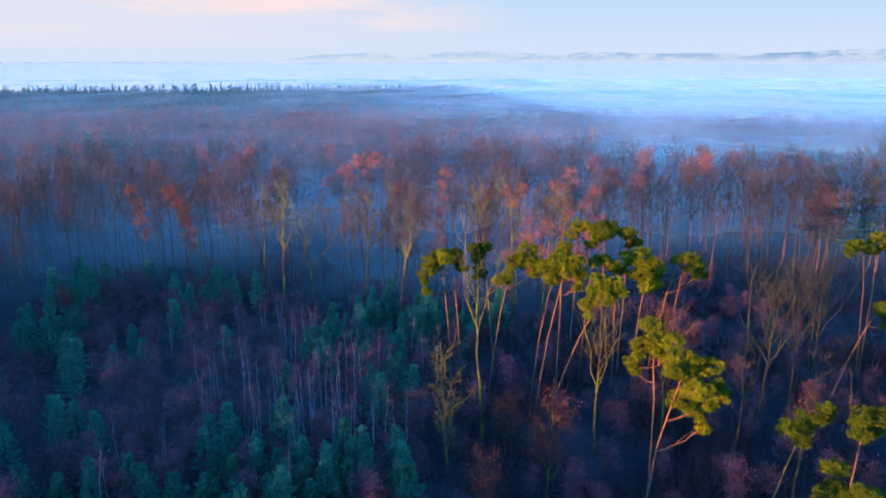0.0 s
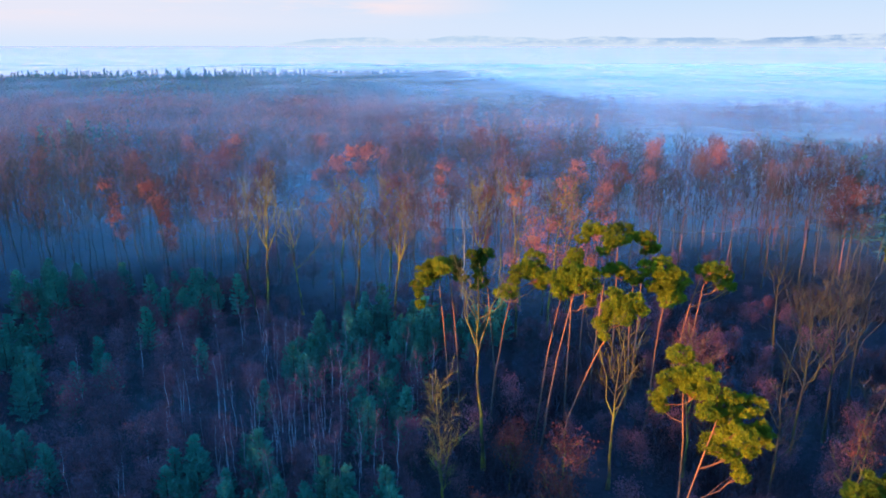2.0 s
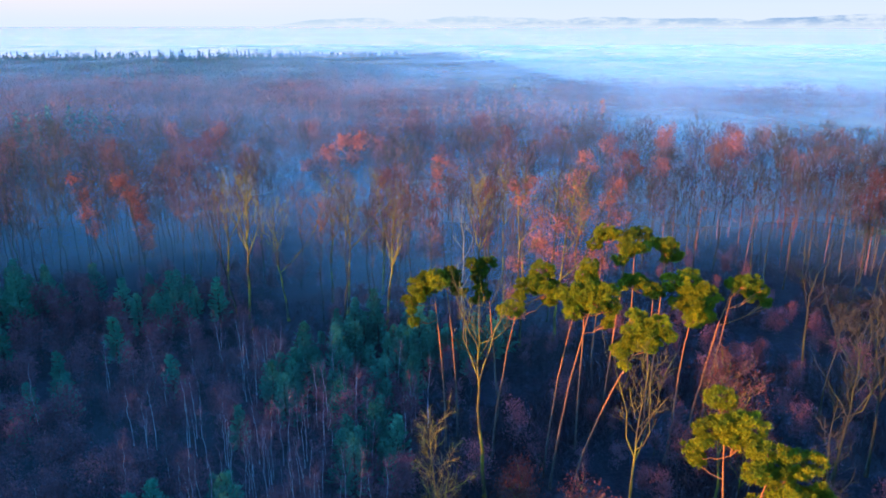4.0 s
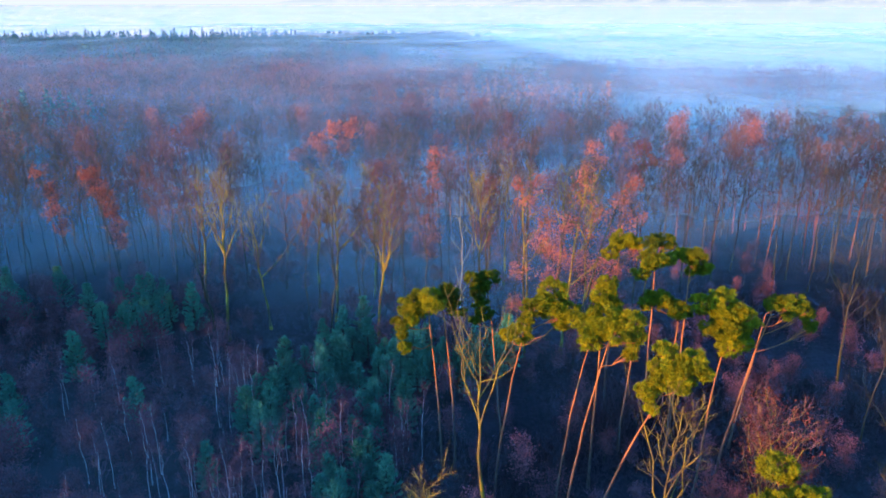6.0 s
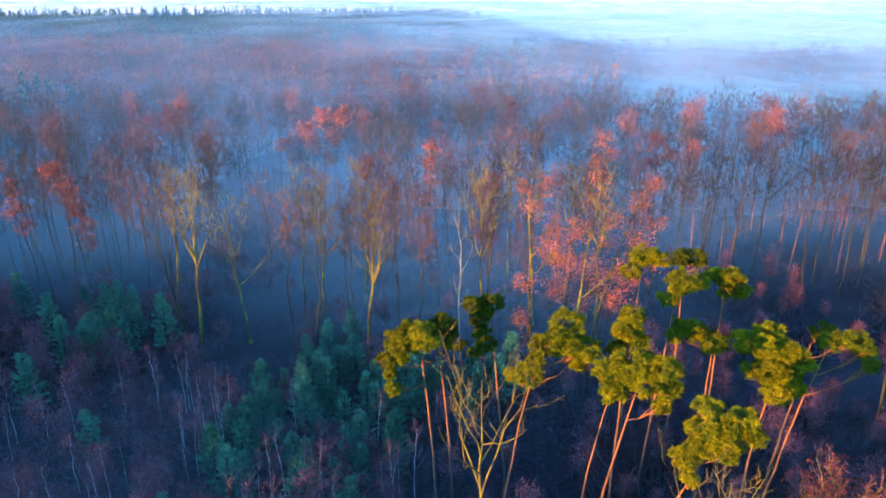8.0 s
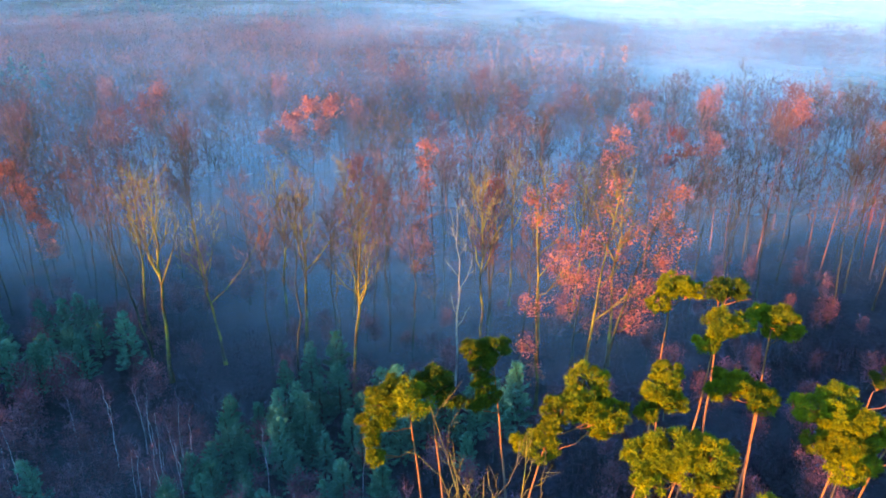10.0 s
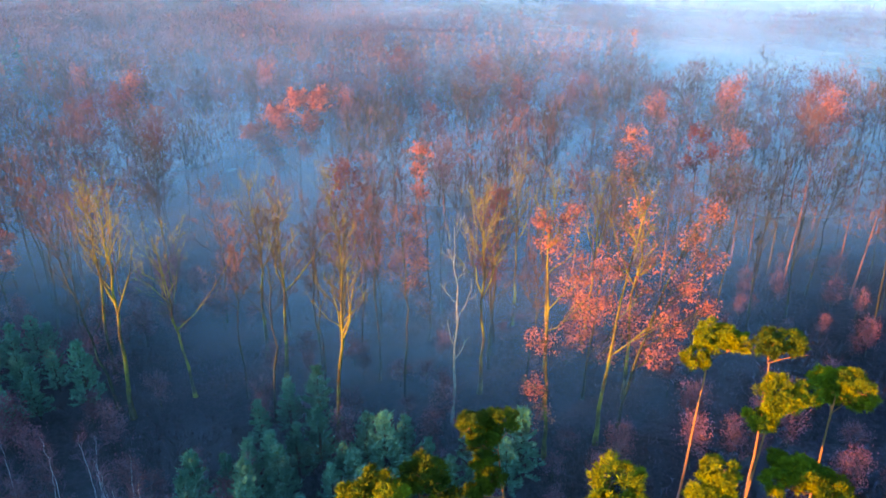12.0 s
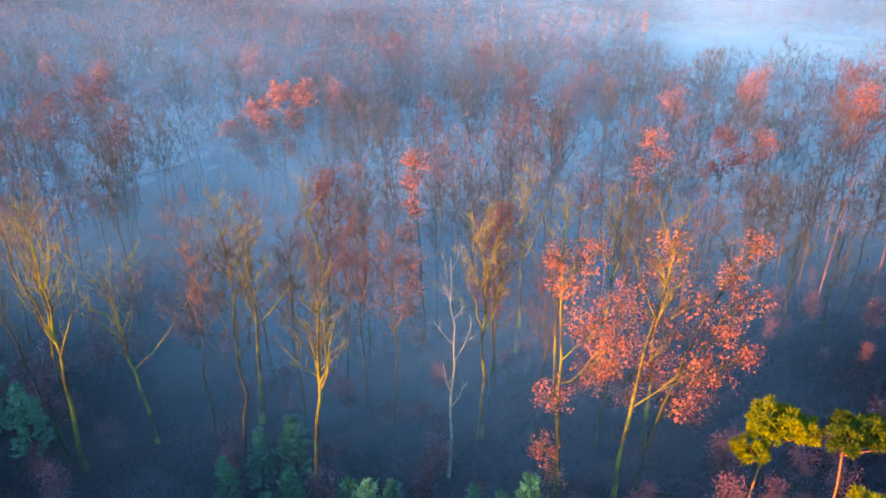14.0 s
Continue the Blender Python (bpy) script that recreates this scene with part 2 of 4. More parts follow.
def tube(geo, points, radii, sides=5):
    """A tapered stem along the points."""
    points, radii = np.asarray(points, float), np.asarray(radii, float)
    along = unit(points[-1] - points[0])
    side = unit(np.cross(along, (0.31, 0.95, 0.12) if abs(along[2]) > 0.8 else (0, 0, 1)))
    other = np.cross(along, side)
    turn = np.arange(sides) * 2 * np.pi / sides
    ring = np.cos(turn)[:, None] * side + np.sin(turn)[:, None] * other
    verts = points[:, None, :] + radii[:, None, None] * ring[None]
    i, j = np.meshgrid(np.arange(len(points) - 1), np.arange(sides), indexing="ij")
    i, j = i.ravel(), j.ravel()
    k = (j + 1) % sides
    geo.add(verts, None, np.stack([i * sides + j, i * sides + k, (i + 1) * sides + k, (i + 1) * sides + j], 1))


def blades(geo, rng, centres, ways, length, width, facing=None):
    """Thin pointed slivers: twigs and bundles of needles; those of dense tufts turn their flat side outwards."""
    n = len(centres)
    ways = unit(ways)
    aim = rng.normal(size=(n, 3))
    side = unit(np.cross(ways, aim if facing is None else unit(facing) + 0.35 * aim)) * np.broadcast_to(np.asarray(width, float), (n,))[:, None] * 0.5
    tip = centres + ways * np.broadcast_to(np.asarray(length, float), (n,))[:, None]
    geo.add(np.stack([centres - side, centres + side, tip], 1), np.arange(n * 3).reshape(n, 3))


def leaves(geo, rng, centres, size):
    """Small leaf clusters, each a bent diamond."""
    n = len(centres)
    a = unit(rng.normal(size=(n, 3)))
    b = unit(np.cross(a, rng.normal(size=(n, 3))))
    c = np.cross(a, b)
    s = (size * rng.uniform(0.6, 1.3, n))[:, None]
    verts = np.stack([centres - a * s, centres - b * s * 0.6 + c * s * 0.15, centres + a * s, centres + b * s * 0.6 + c * s * 0.15], 1)
    geo.add(verts, None, np.arange(n * 4).reshape(n, 4))


def part(name, geo, material, parent, label="", smooth=False):
    ob = new(name, geo if isinstance(geo, bpy.types.Mesh) else geo.mesh(name, material, smooth))
    ob.parent = parent
    return tagged(ob, label)


def root(name, x, y, label, category, group=""):
    ob = new(name)
    ob.empty_display_size = 0.5
    ob.location = (x, y, ground_height(x, y))
    return tagged(ob, label, category, group)


# ---- ground and distance ----
def ground_height(x, y):
    near = noise.noise(Vector((x * 0.03, y * 0.03, 0.0))) * 0.5 + noise.noise(Vector((x * 0.11, y * 0.11, 4.0))) * 0.18
    edge = 470 + 360 * min(1, max(0, (90 - x) / 80)) - 0.5 * max(0, x - 60)
    return near - 45 * min(1, max(0, (y - edge) / 500)) ** 1.3


def build_ground():
    xs = np.concatenate([-np.geomspace(4800, 130, 22), np.linspace(-120, 120, 61), np.geomspace(130, 4800, 22)])
    ys = np.concatenate([-np.geomspace(1500, 30, 14), np.linspace(-20, 240, 66), np.geomspace(250, 4800, 34)])
    verts = [(x, y, ground_height(x, y)) for y in ys for x in xs]
    w = len(xs)
    quads = [(r * w + c, r * w + c + 1, (r + 1) * w + c + 1, (r + 1) * w + c) for r in range(len(ys) - 1) for c in range(w - 1)]
    geo = Geo()
    geo.add(verts, None, quads)
    tagged(new("ground", geo.mesh("ground", ground_material(), True)), "brown leaf-covered forest floor", "ground", kind="structure")


build_ground()


def track_line(x):
    return 144.2 - 0.16 * x + 0.7 * math.sin(x * 0.11)


def sheet(geo, xs, ys, height):
    verts = [(x, y, height(x, y)) for y in ys for x in xs]
    w = len(xs)
    geo.add(verts, None, [(r * w + c, r * w + c + 1, (r + 1) * w + c + 1, (r + 1) * w + c) for r in range(len(ys) - 1) for c in range(w - 1)])


def build_mist():
    geo = Geo()
    levels = [(3.0, 56, -340, 340, 430), (8.0, 56, -340, 340, 430), (13.0, 108, -340, 340, 480), (17.5, 115, -340, 340, 540)]
    levels += [(21.0, 120, -420, 400, 560), (24.5, 130, -480, 430, 600), (28.5, 150, -560, 430, 840), (33.0, 170, -200, 430, 700)]
    for i, (z, start, x0, x1, end) in enumerate(levels):
        swell = lambda x, y: z + 1.8 * noise.noise(Vector((x * 0.03, y * 0.03, i * 3.1)))
        sheet(geo, np.linspace(x0, x1, 70), np.linspace(start, end, 50), swell)
    tagged(new("mist", geo.mesh("mist", mist_material(), True)), "thin blue-white morning mist lying between the trees", "mist", kind="stuff")
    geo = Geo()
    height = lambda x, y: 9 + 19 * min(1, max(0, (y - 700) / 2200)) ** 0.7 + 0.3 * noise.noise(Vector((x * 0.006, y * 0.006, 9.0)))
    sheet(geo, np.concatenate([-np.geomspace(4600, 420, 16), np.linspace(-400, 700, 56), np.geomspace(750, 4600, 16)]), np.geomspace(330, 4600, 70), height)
    tagged(new("valley_fog", geo.mesh("valley_fog", fog_sea_material(), True)), "dense white fog filling the valley behind the woods, tinted warm as if sunlit", "fog", kind="stuff")


build_mist()


def build_track():
    """A narrow forest track with two worn ruts, running through the trees."""
    n = Nodes("trodden_leaves")
    at = n.place()
    fine = n.noise(at, 2.0, 7.0, 0.7)
    base = n.mix(n.ramp(fine, 0.3, 0.7), (0.022, 0.014, 0.018), (0.055, 0.035, 0.039))
    soil = n.done(n.add("BsdfPrincipled", Base_Color=base, Roughness=0.95, Specular_IOR_Level=0.15, Normal=n.bump(fine, 0.7, 0.08)).outputs[0])
    geo = Geo()
    xs = np.linspace(10, 64, 70)
    across = ((-1.6, 0.02), (-1.0, 0.09), (-0.65, 0.03), (0.0, 0.12), (0.65, 0.03), (1.0, 0.09), (1.6, 0.02))
    verts = [(x, track_line(x) + d, ground_height(x, track_line(x) + d) + lift + 0.12) for d, lift in across for x in xs]
    w = len(xs)
    geo.add(verts, None, [(r * w + c, r * w + c + 1, (r + 1) * w + c + 1, (r + 1) * w + c) for r in range(len(across) - 1) for c in range(w - 1)])
    tagged(new("road", geo.mesh("road", soil, True)), "narrow leaf-strewn forest track between the trees", "track", kind="structure")


build_track()


def build_distance():
    # sky
    geo = Geo()
    turn = np.radians(np.linspace(-62, 62, 40))
    zs = np.linspace(-150, 900, 12)
    verts = [(4750 * math.sin(a), 4750 * math.cos(a), z) for z in zs for a in turn]
    w = len(turn)
    geo.add(verts, None, [(r * w + c, r * w + c + 1, (r + 1) * w + c + 1, (r + 1) * w + c) for r in range(len(zs) - 1) for c in range(w - 1)])
    tagged(new("backdrop", geo.mesh("backdrop", sky_material(), True)), "pale blue dawn sky with rosy streaks of cloud", "sky", kind="structure")
    # glowing hill ranges with haze painted into their colours, the farther the paler
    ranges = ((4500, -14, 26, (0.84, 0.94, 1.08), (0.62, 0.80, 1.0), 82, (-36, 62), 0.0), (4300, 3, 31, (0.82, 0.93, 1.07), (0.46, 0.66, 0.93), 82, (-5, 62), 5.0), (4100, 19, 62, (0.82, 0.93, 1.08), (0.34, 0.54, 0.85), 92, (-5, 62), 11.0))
    for far, start, end, low, high, peak, span, seed in ranges:
        geo = Geo()
        turn = np.linspace(start, end, 160)
        rows = []
        for a in turn:
            rise = math.sin(min(1, (a - start) / 9) * math.pi / 2) * math.sin(min(1, max(0, (end - a) / 14)) * math.pi / 2)
            bumps = noise.fractal(Vector((a * 0.16, seed, 0.0)), 0.9, 2.1, 5) * 16
            top = 22 + (peak - 22 + bumps) * rise
            rows.append((math.sin(radians(a)) * far, math.cos(radians(a)) * far, top))
        verts = [(x, y, 22 + (top - 22) * k if k >= 0 else -60) for k in (-1, 0, 0.35, 0.7, 1.0) for x, y, top in rows]
        n = len(rows)
        geo.add(verts, None, [(r * n + c, r * n + c + 1, (r + 1) * n + c + 1, (r + 1) * n + c) for r in range(4) for c in range(n - 1)])
        tagged(new("backdrop_hills", geo.mesh("backdrop_hills", hill_material("hazy_hills", low, high, 22.0, peak - 14.0), True)), "wooded hills on the horizon with blue haze painted in", "hills", kind="structure")


build_distance()


# ---- trees: scots pines ----
def pine(x, y, top, lobes, seed, needles=PINE_NEEDLES, radius=0.15, label="tall Scots pine with an orange trunk and a yellow-green crown"):
    """A Scots pine at (x, y). top: where the trunk ends; lobes: the crown's cushions as (x, z, radius)."""
    rng = np.random.default_rng(seed)
    tree = root("pine_tree", x, y, label, "tree", "scots pines")
    base = tree.location.z
    steps = np.linspace(0, 1, 12)
    tx, tz = top[0] - x, top[1] - base
    path = np.stack([tx * (0.35 * steps + 0.65 * steps ** 2.0), 0.5 * np.sin(steps * 3.0 + seed) * steps, tz * steps], 1)
    path[:, :2] += np.cumsum(rng.normal(0, 0.06, (12, 2)), 0) * (steps[:, None] > 0)
    radii = radius * (1 - 0.68 * steps) * (1 + 0.35 * np.exp(-steps * 25))
    stem = Geo()
    tube(stem, np.vstack([[path[0] - (0, 0, 0.6)], path]), np.concatenate([[radii[0] * 1.25], radii]), 9)
    part("trunk", stem, PINE_BARK, tree, "orange flaking bark, greyer towards the foot", True)
    cushions = [(a, b, r * 0.80) for a, b, r in lobes]
    for i, (a, b, r) in enumerate(lobes):
        for c, d, q in lobes[i + 1:]:
            if math.hypot(a - c, b - d) < 1.5 * (r + q) * 0.74 + 0.6:
                cushions.append(((a + c) / 2, (b + d) / 2 + 0.15, (r + q) * 0.25))
    for i, (lx, lz, lr) in enumerate(cushions):
        centre = np.array([lx - x, path[-1, 1] + rng.normal(0, 0.9), lz - base])
        if i >= len(lobes):
            centre[1] = path[-1, 1] + rng.normal(0, 0.5)
        if i < len(lobes):
            # the limb that carries this cushion
            k = max(4, min(11, int(np.searchsorted(path[:, 2], centre[2] - abs(centre[0] - path[-1, 0]) * 0.6 - 0.5))))
            foot = path[k]
            s = np.linspace(0, 1, 6)[:, None]
            bow = foot + (centre - foot) * s + np.array([0, 0, -0.35]) * np.sin(s * np.pi) + rng.normal(0, 0.07, (6, 3)) * (s > 0) * (s < 1)
            limb = Geo()
            tube(limb, bow, np.linspace(min(radii[k] * 0.7, 0.13), 0.03, 6), 6)
            for _ in range(5):
                out = centre + rng.normal(size=3) * (lr * 0.5, lr * 0.5, lr * 0.25)
                q = bow[rng.integers(2, 5)]
                tube(limb, [q, (q + out) / 2 + (0, 0, 0.1), out], (0.045, 0.03, 0.012), 4)
            carrier = part("branch", limb, PINE_BARK, tree, "", True)
        else:
            carrier = tree
        # a cushion of needles
        crown = Geo()
        n = int(16 + 15 * lr)
        puff = unit(rng.normal(size=(n, 3))) * rng.uniform(0.4, 1.0, (n, 1)) ** 0.55
        puff[:, 2] = puff[:, 2] * 0.72 + 0.08
        for p in puff:
            r = min(0.62, lr * rng.uniform(0.24, 0.36))
            mid = centre + p * lr
            m = int(70 + 110 * r)
            out = unit(rng.normal(size=(m, 3)) + p * 0.5 + (0, 0, 0.45))
            at = mid + out * (r * rng.uniform(0.25, 0.8, (m, 1))) * (1, 1, 0.75)
            blades(crown, rng, at, out + rng.normal(0, 0.45, (m, 3)) + (0, 0, 0.3), rng.uniform(0.16, 0.34, m), 0.075, out + p * 0.8)
        tagged(part("crown_tuft", crown, needles, carrier, "rounded cushion of needles"), kind="stuff")
    return tree


pine(1.3, 105.5, (-0.1, 21.5), [(0.2, 23.7, 1.9), (-2.0, 22.2, 1.7), (-3.0, 20.2, 1.3), (-2.6, 17.9, 0.9), (-0.6, 21.3, 1.5)], 1)
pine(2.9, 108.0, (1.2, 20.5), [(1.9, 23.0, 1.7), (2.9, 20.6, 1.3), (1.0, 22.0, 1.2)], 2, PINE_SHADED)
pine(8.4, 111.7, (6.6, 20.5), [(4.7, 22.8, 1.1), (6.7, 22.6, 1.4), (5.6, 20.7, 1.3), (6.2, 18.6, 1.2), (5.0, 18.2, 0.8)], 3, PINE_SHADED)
pine(7.0, 102.5, (10.3, 20.5), [(12.4, 24.2, 1.9), (10.6, 22.9, 1.5), (14.1, 22.3, 1.7), (9.2, 20.4, 1.6), (13.5, 20.8, 1.2), (8.0, 19.6, 1.0)], 4)
pine(13.4, 96.0, (17.3, 24.2), [(14.4, 23.9, 1.4), (16.1, 24.9, 1.7), (18.2, 24.9, 1.5), (19.0, 23.0, 1.4), (17.0, 23.4, 1.4), (14.8, 22.5, 1.2), (18.8, 20.8, 0.9)], 5)
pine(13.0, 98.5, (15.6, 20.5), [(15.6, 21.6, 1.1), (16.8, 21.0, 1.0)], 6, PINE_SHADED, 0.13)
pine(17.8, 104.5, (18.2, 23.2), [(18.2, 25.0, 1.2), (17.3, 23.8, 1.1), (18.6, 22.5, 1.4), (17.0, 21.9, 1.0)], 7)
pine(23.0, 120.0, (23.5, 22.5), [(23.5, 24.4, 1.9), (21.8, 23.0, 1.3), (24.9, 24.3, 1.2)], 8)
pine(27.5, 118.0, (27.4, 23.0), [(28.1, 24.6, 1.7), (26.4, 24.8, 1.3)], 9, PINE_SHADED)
pine(22.8, 111.5, (24.5, 23.3), [(24.6, 25.1, 1.9), (26.3, 24.7, 1.3), (23.4, 23.4, 1.2)], 10)
pine(29.6, 114.0, (29.8, 23.0), [(29.9, 24.8, 1.5), (31.4, 23.2, 1.3), (28.5, 24.7, 1.2), (30.9, 21.9, 1.0)], 11)
pine(27.2, 108.0, (27.3, 19.5), [(25.0, 21.5, 1.5), (27.8, 19.8, 1.3), (26.3, 20.9, 1.4), (23.3, 21.3, 1.1)], 12)
pine(28.3, 101.5, (29.2, 21.5), [(27.0, 23.9, 1.4), (29.2, 24.2, 1.7), (31.4, 22.5, 1.5), (29.8, 22.0, 1.7), (27.8, 21.5, 1.4), (29.6, 19.7, 1.4), (31.0, 20.0, 1.2)], 13)
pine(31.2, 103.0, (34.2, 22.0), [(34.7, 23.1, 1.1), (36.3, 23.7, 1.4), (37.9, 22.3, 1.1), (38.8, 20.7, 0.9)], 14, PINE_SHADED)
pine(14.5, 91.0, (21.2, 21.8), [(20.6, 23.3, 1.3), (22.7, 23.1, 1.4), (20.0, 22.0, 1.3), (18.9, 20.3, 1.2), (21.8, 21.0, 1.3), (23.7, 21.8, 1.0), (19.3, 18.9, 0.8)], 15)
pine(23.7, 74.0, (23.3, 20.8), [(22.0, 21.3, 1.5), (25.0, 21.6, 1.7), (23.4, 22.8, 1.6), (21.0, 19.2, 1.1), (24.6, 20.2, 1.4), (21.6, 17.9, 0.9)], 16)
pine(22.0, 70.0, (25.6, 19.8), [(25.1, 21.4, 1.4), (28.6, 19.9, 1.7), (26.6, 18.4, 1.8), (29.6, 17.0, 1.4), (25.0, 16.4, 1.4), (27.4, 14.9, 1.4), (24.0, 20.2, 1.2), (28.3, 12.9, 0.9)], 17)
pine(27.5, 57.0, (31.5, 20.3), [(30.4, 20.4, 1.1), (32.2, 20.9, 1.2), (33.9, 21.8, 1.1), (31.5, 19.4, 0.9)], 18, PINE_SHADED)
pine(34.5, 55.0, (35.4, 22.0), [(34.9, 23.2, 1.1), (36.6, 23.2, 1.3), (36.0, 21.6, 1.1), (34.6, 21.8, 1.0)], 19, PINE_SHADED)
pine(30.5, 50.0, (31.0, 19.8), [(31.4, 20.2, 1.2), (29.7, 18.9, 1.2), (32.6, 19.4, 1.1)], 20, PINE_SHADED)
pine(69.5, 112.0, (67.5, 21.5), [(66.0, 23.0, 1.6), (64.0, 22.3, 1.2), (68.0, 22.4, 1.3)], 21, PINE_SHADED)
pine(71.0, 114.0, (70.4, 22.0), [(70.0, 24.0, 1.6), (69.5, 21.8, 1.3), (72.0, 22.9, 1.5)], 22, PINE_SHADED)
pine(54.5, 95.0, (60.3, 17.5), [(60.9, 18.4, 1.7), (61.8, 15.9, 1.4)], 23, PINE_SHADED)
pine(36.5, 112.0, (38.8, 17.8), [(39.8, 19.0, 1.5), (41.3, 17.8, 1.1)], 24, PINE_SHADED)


# ---- trees: broadleaves ----
def broadleaf(h, seed, each=False, fork=0.45, spread=0.22, limbs=14, subs=5, twigs=9, radius=0.0, lean=(0.0, 0.0), rise=1.2, split=0, fineness=0.032):
    """Stem, branches and twigs of a leafless tree, with the ends of its twigs."""
    rng = np.random.default_rng(seed)
    radius = radius or 0.0098 * h
    s = np.linspace(0, 1, 11)
    bend = np.cumsum(rng.normal(0, 0.012 * h, (11, 2)), 0) * s[:, None] ** 0.5
    path = np.stack([bend[:, 0] + lean[0] * s, bend[:, 1] + lean[1] * s, h * s], 1)
    path[0, :2] = 0
    radii = radius * (1 - 0.88 * s ** 0.9) * (1 + 0.5 * np.exp(-s * 30))
    stem, wood, fine, ends = Geo(), [] if each else Geo(), Geo(), []
    tube(stem, np.vstack([[path[0] - (0, 0, 0.5)], path]), np.concatenate([[radii[0] * 1.2], radii]), 7)
    for i in range(limbs):
        f = fork + (0.97 - fork) * ((i + rng.uniform(0, 0.8)) / limbs)
        foot = np.array([np.interp(f, s, path[:, k]) for k in range(3)])
        thick = np.interp(f, s, radii)
        big = i < split
        around = i * 2.4 + rng.uniform(-0.5, 0.5)
        up = rng.uniform(0.6, 1.5) * rise * (1.6 if big else 1)
        way = unit(np.array([math.cos(around), math.sin(around), up]))
        size = h * spread * rng.uniform(0.65, 1.25) * (1.15 - 0.62 * (f - fork) / (1 - fork)) * (1.7 if big else 1)
        t = np.linspace(0, 1, 6)
        line = foot + way * (size * t)[:, None] + np.array([0, 0, 0.22 * size]) * (t ** 2)[:, None]
        line[1:] += np.cumsum(rng.normal(0, size * 0.035, (5, 3)), 0)
        wide = np.linspace(thick * (0.8 if big else 0.55), 0.025, 6)
        if each:
            wood.append(Geo())
        limb = wood[-1] if each else wood
        tube(limb, line if each else line[[0, 2, 3, 5]], wide if each else wide[[0, 2, 3, 5]], 5 if each else 3)
        for j in range(subs):
            g = 0.25 + 0.75 * (j + rng.uniform(0, 1)) / subs
            q = np.array([np.interp(g, t, line[:, k]) for k in range(3)])
            sub = unit(way * 0.7 + unit(rng.normal(size=3)) * 0.8 + (0, 0, 0.35))
            reach = size * rng.uniform(0.22, 0.45)
            u = np.linspace(0, 1, 4 if each else 3)
            arm = q + sub * (reach * u)[:, None] + np.array([0, 0, 0.15 * reach]) * (u ** 2)[:, None]
            arm[1:] += rng.normal(0, reach * 0.05, (len(u) - 1, 3))
            if each:
                tube(limb, arm, np.linspace(max(0.018, np.interp(g, t, wide) * 0.45), 0.012, len(u)), 3)
            else:
                blades(fine, rng, arm[:1], arm[-1:] - arm[:1], reach, 0.05)
            at = q + (arm[-1] - q) * rng.uniform(0.2, 1.0, (twigs, 1))
            out = unit(sub + rng.normal(0, 0.65, (twigs, 3)) + (0, 0, 0.35))
            long = rng.uniform(0.5, 1.3, twigs)
            blades(fine, rng, at, out, long, fineness)
            ends.append(at + out * (long * 0.7)[:, None])
    return stem, wood, fine, np.concatenate(ends)


def bare_tree(kind, seed, bark, twig, label, category="tree", group="", **shape):
    tree = new(kind)
    tree.empty_display_size = 0.5
    tagged(tree, label, category, group)
    stem, wood, fine, ends = broadleaf(seed=seed, each=not group, **shape)
    part("trunk", stem, bark, tree, "", True)
    for limb in wood if isinstance(wood, list) else [wood]:
        part("branch" if isinstance(wood, list) else "crown", limb, twig if kind == "birch_tree" else bark, tree, "", True)
    tagged(part("twig_crown", fine, twig, tree), kind="stuff")
    return tree


def leafy_tree(kind, seed, bark, twig, foliage, label, low=0.2, high=1.0, thin=1.0, size=0.14, clump=6, wide=0.5, group="", **shape):
    tree = new(kind)
    tree.empty_display_size = 0.5
    tagged(tree, label, "tree", group)
    stem, wood, fine, ends = broadleaf(seed=seed, each=not group, **shape)
    part("trunk", stem, bark, tree, "", True)
    for limb in wood if isinstance(wood, list) else [wood]:
        part("branch" if isinstance(wood, list) else "crown", limb, bark, tree, "", True)
    tagged(part("twig_crown", fine, twig, tree), kind="stuff")
    rng = np.random.default_rng(seed + 500)
    ends = ends[(ends[:, 2] > low * shape["h"]) & (ends[:, 2] < high * shape["h"] * 1.1)]
    ends = ends[rng.uniform(size=len(ends)) < thin]
    at = np.repeat(ends, clump, 0) + rng.normal(0, wide, (len(ends) * clump, 3))
    crown = Geo()
    leaves(crown, rng, at, size)
    tagged(part("foliage", crown, foliage, tree), kind="stuff")
    return tree


def stand(tree, x, y, turn=0.0, size=1.0):
    tree.location = (x, y, ground_height(x, y))
    tree.rotation_euler = (0, 0, turn)
    tree.scale = (size, size, size)
    return tree


taken = [(1.3, 105.5), (8.4, 111.7), (7, 102.5), (13.4, 96), (23, 120), (28.3, 101.5), (31.2, 103), (14.5, 91), (23.7, 74), (22, 70)]


def hero(tree, x, y, turn=0.0):
    taken.append((x, y))
    return stand(tree, x, y, turn)


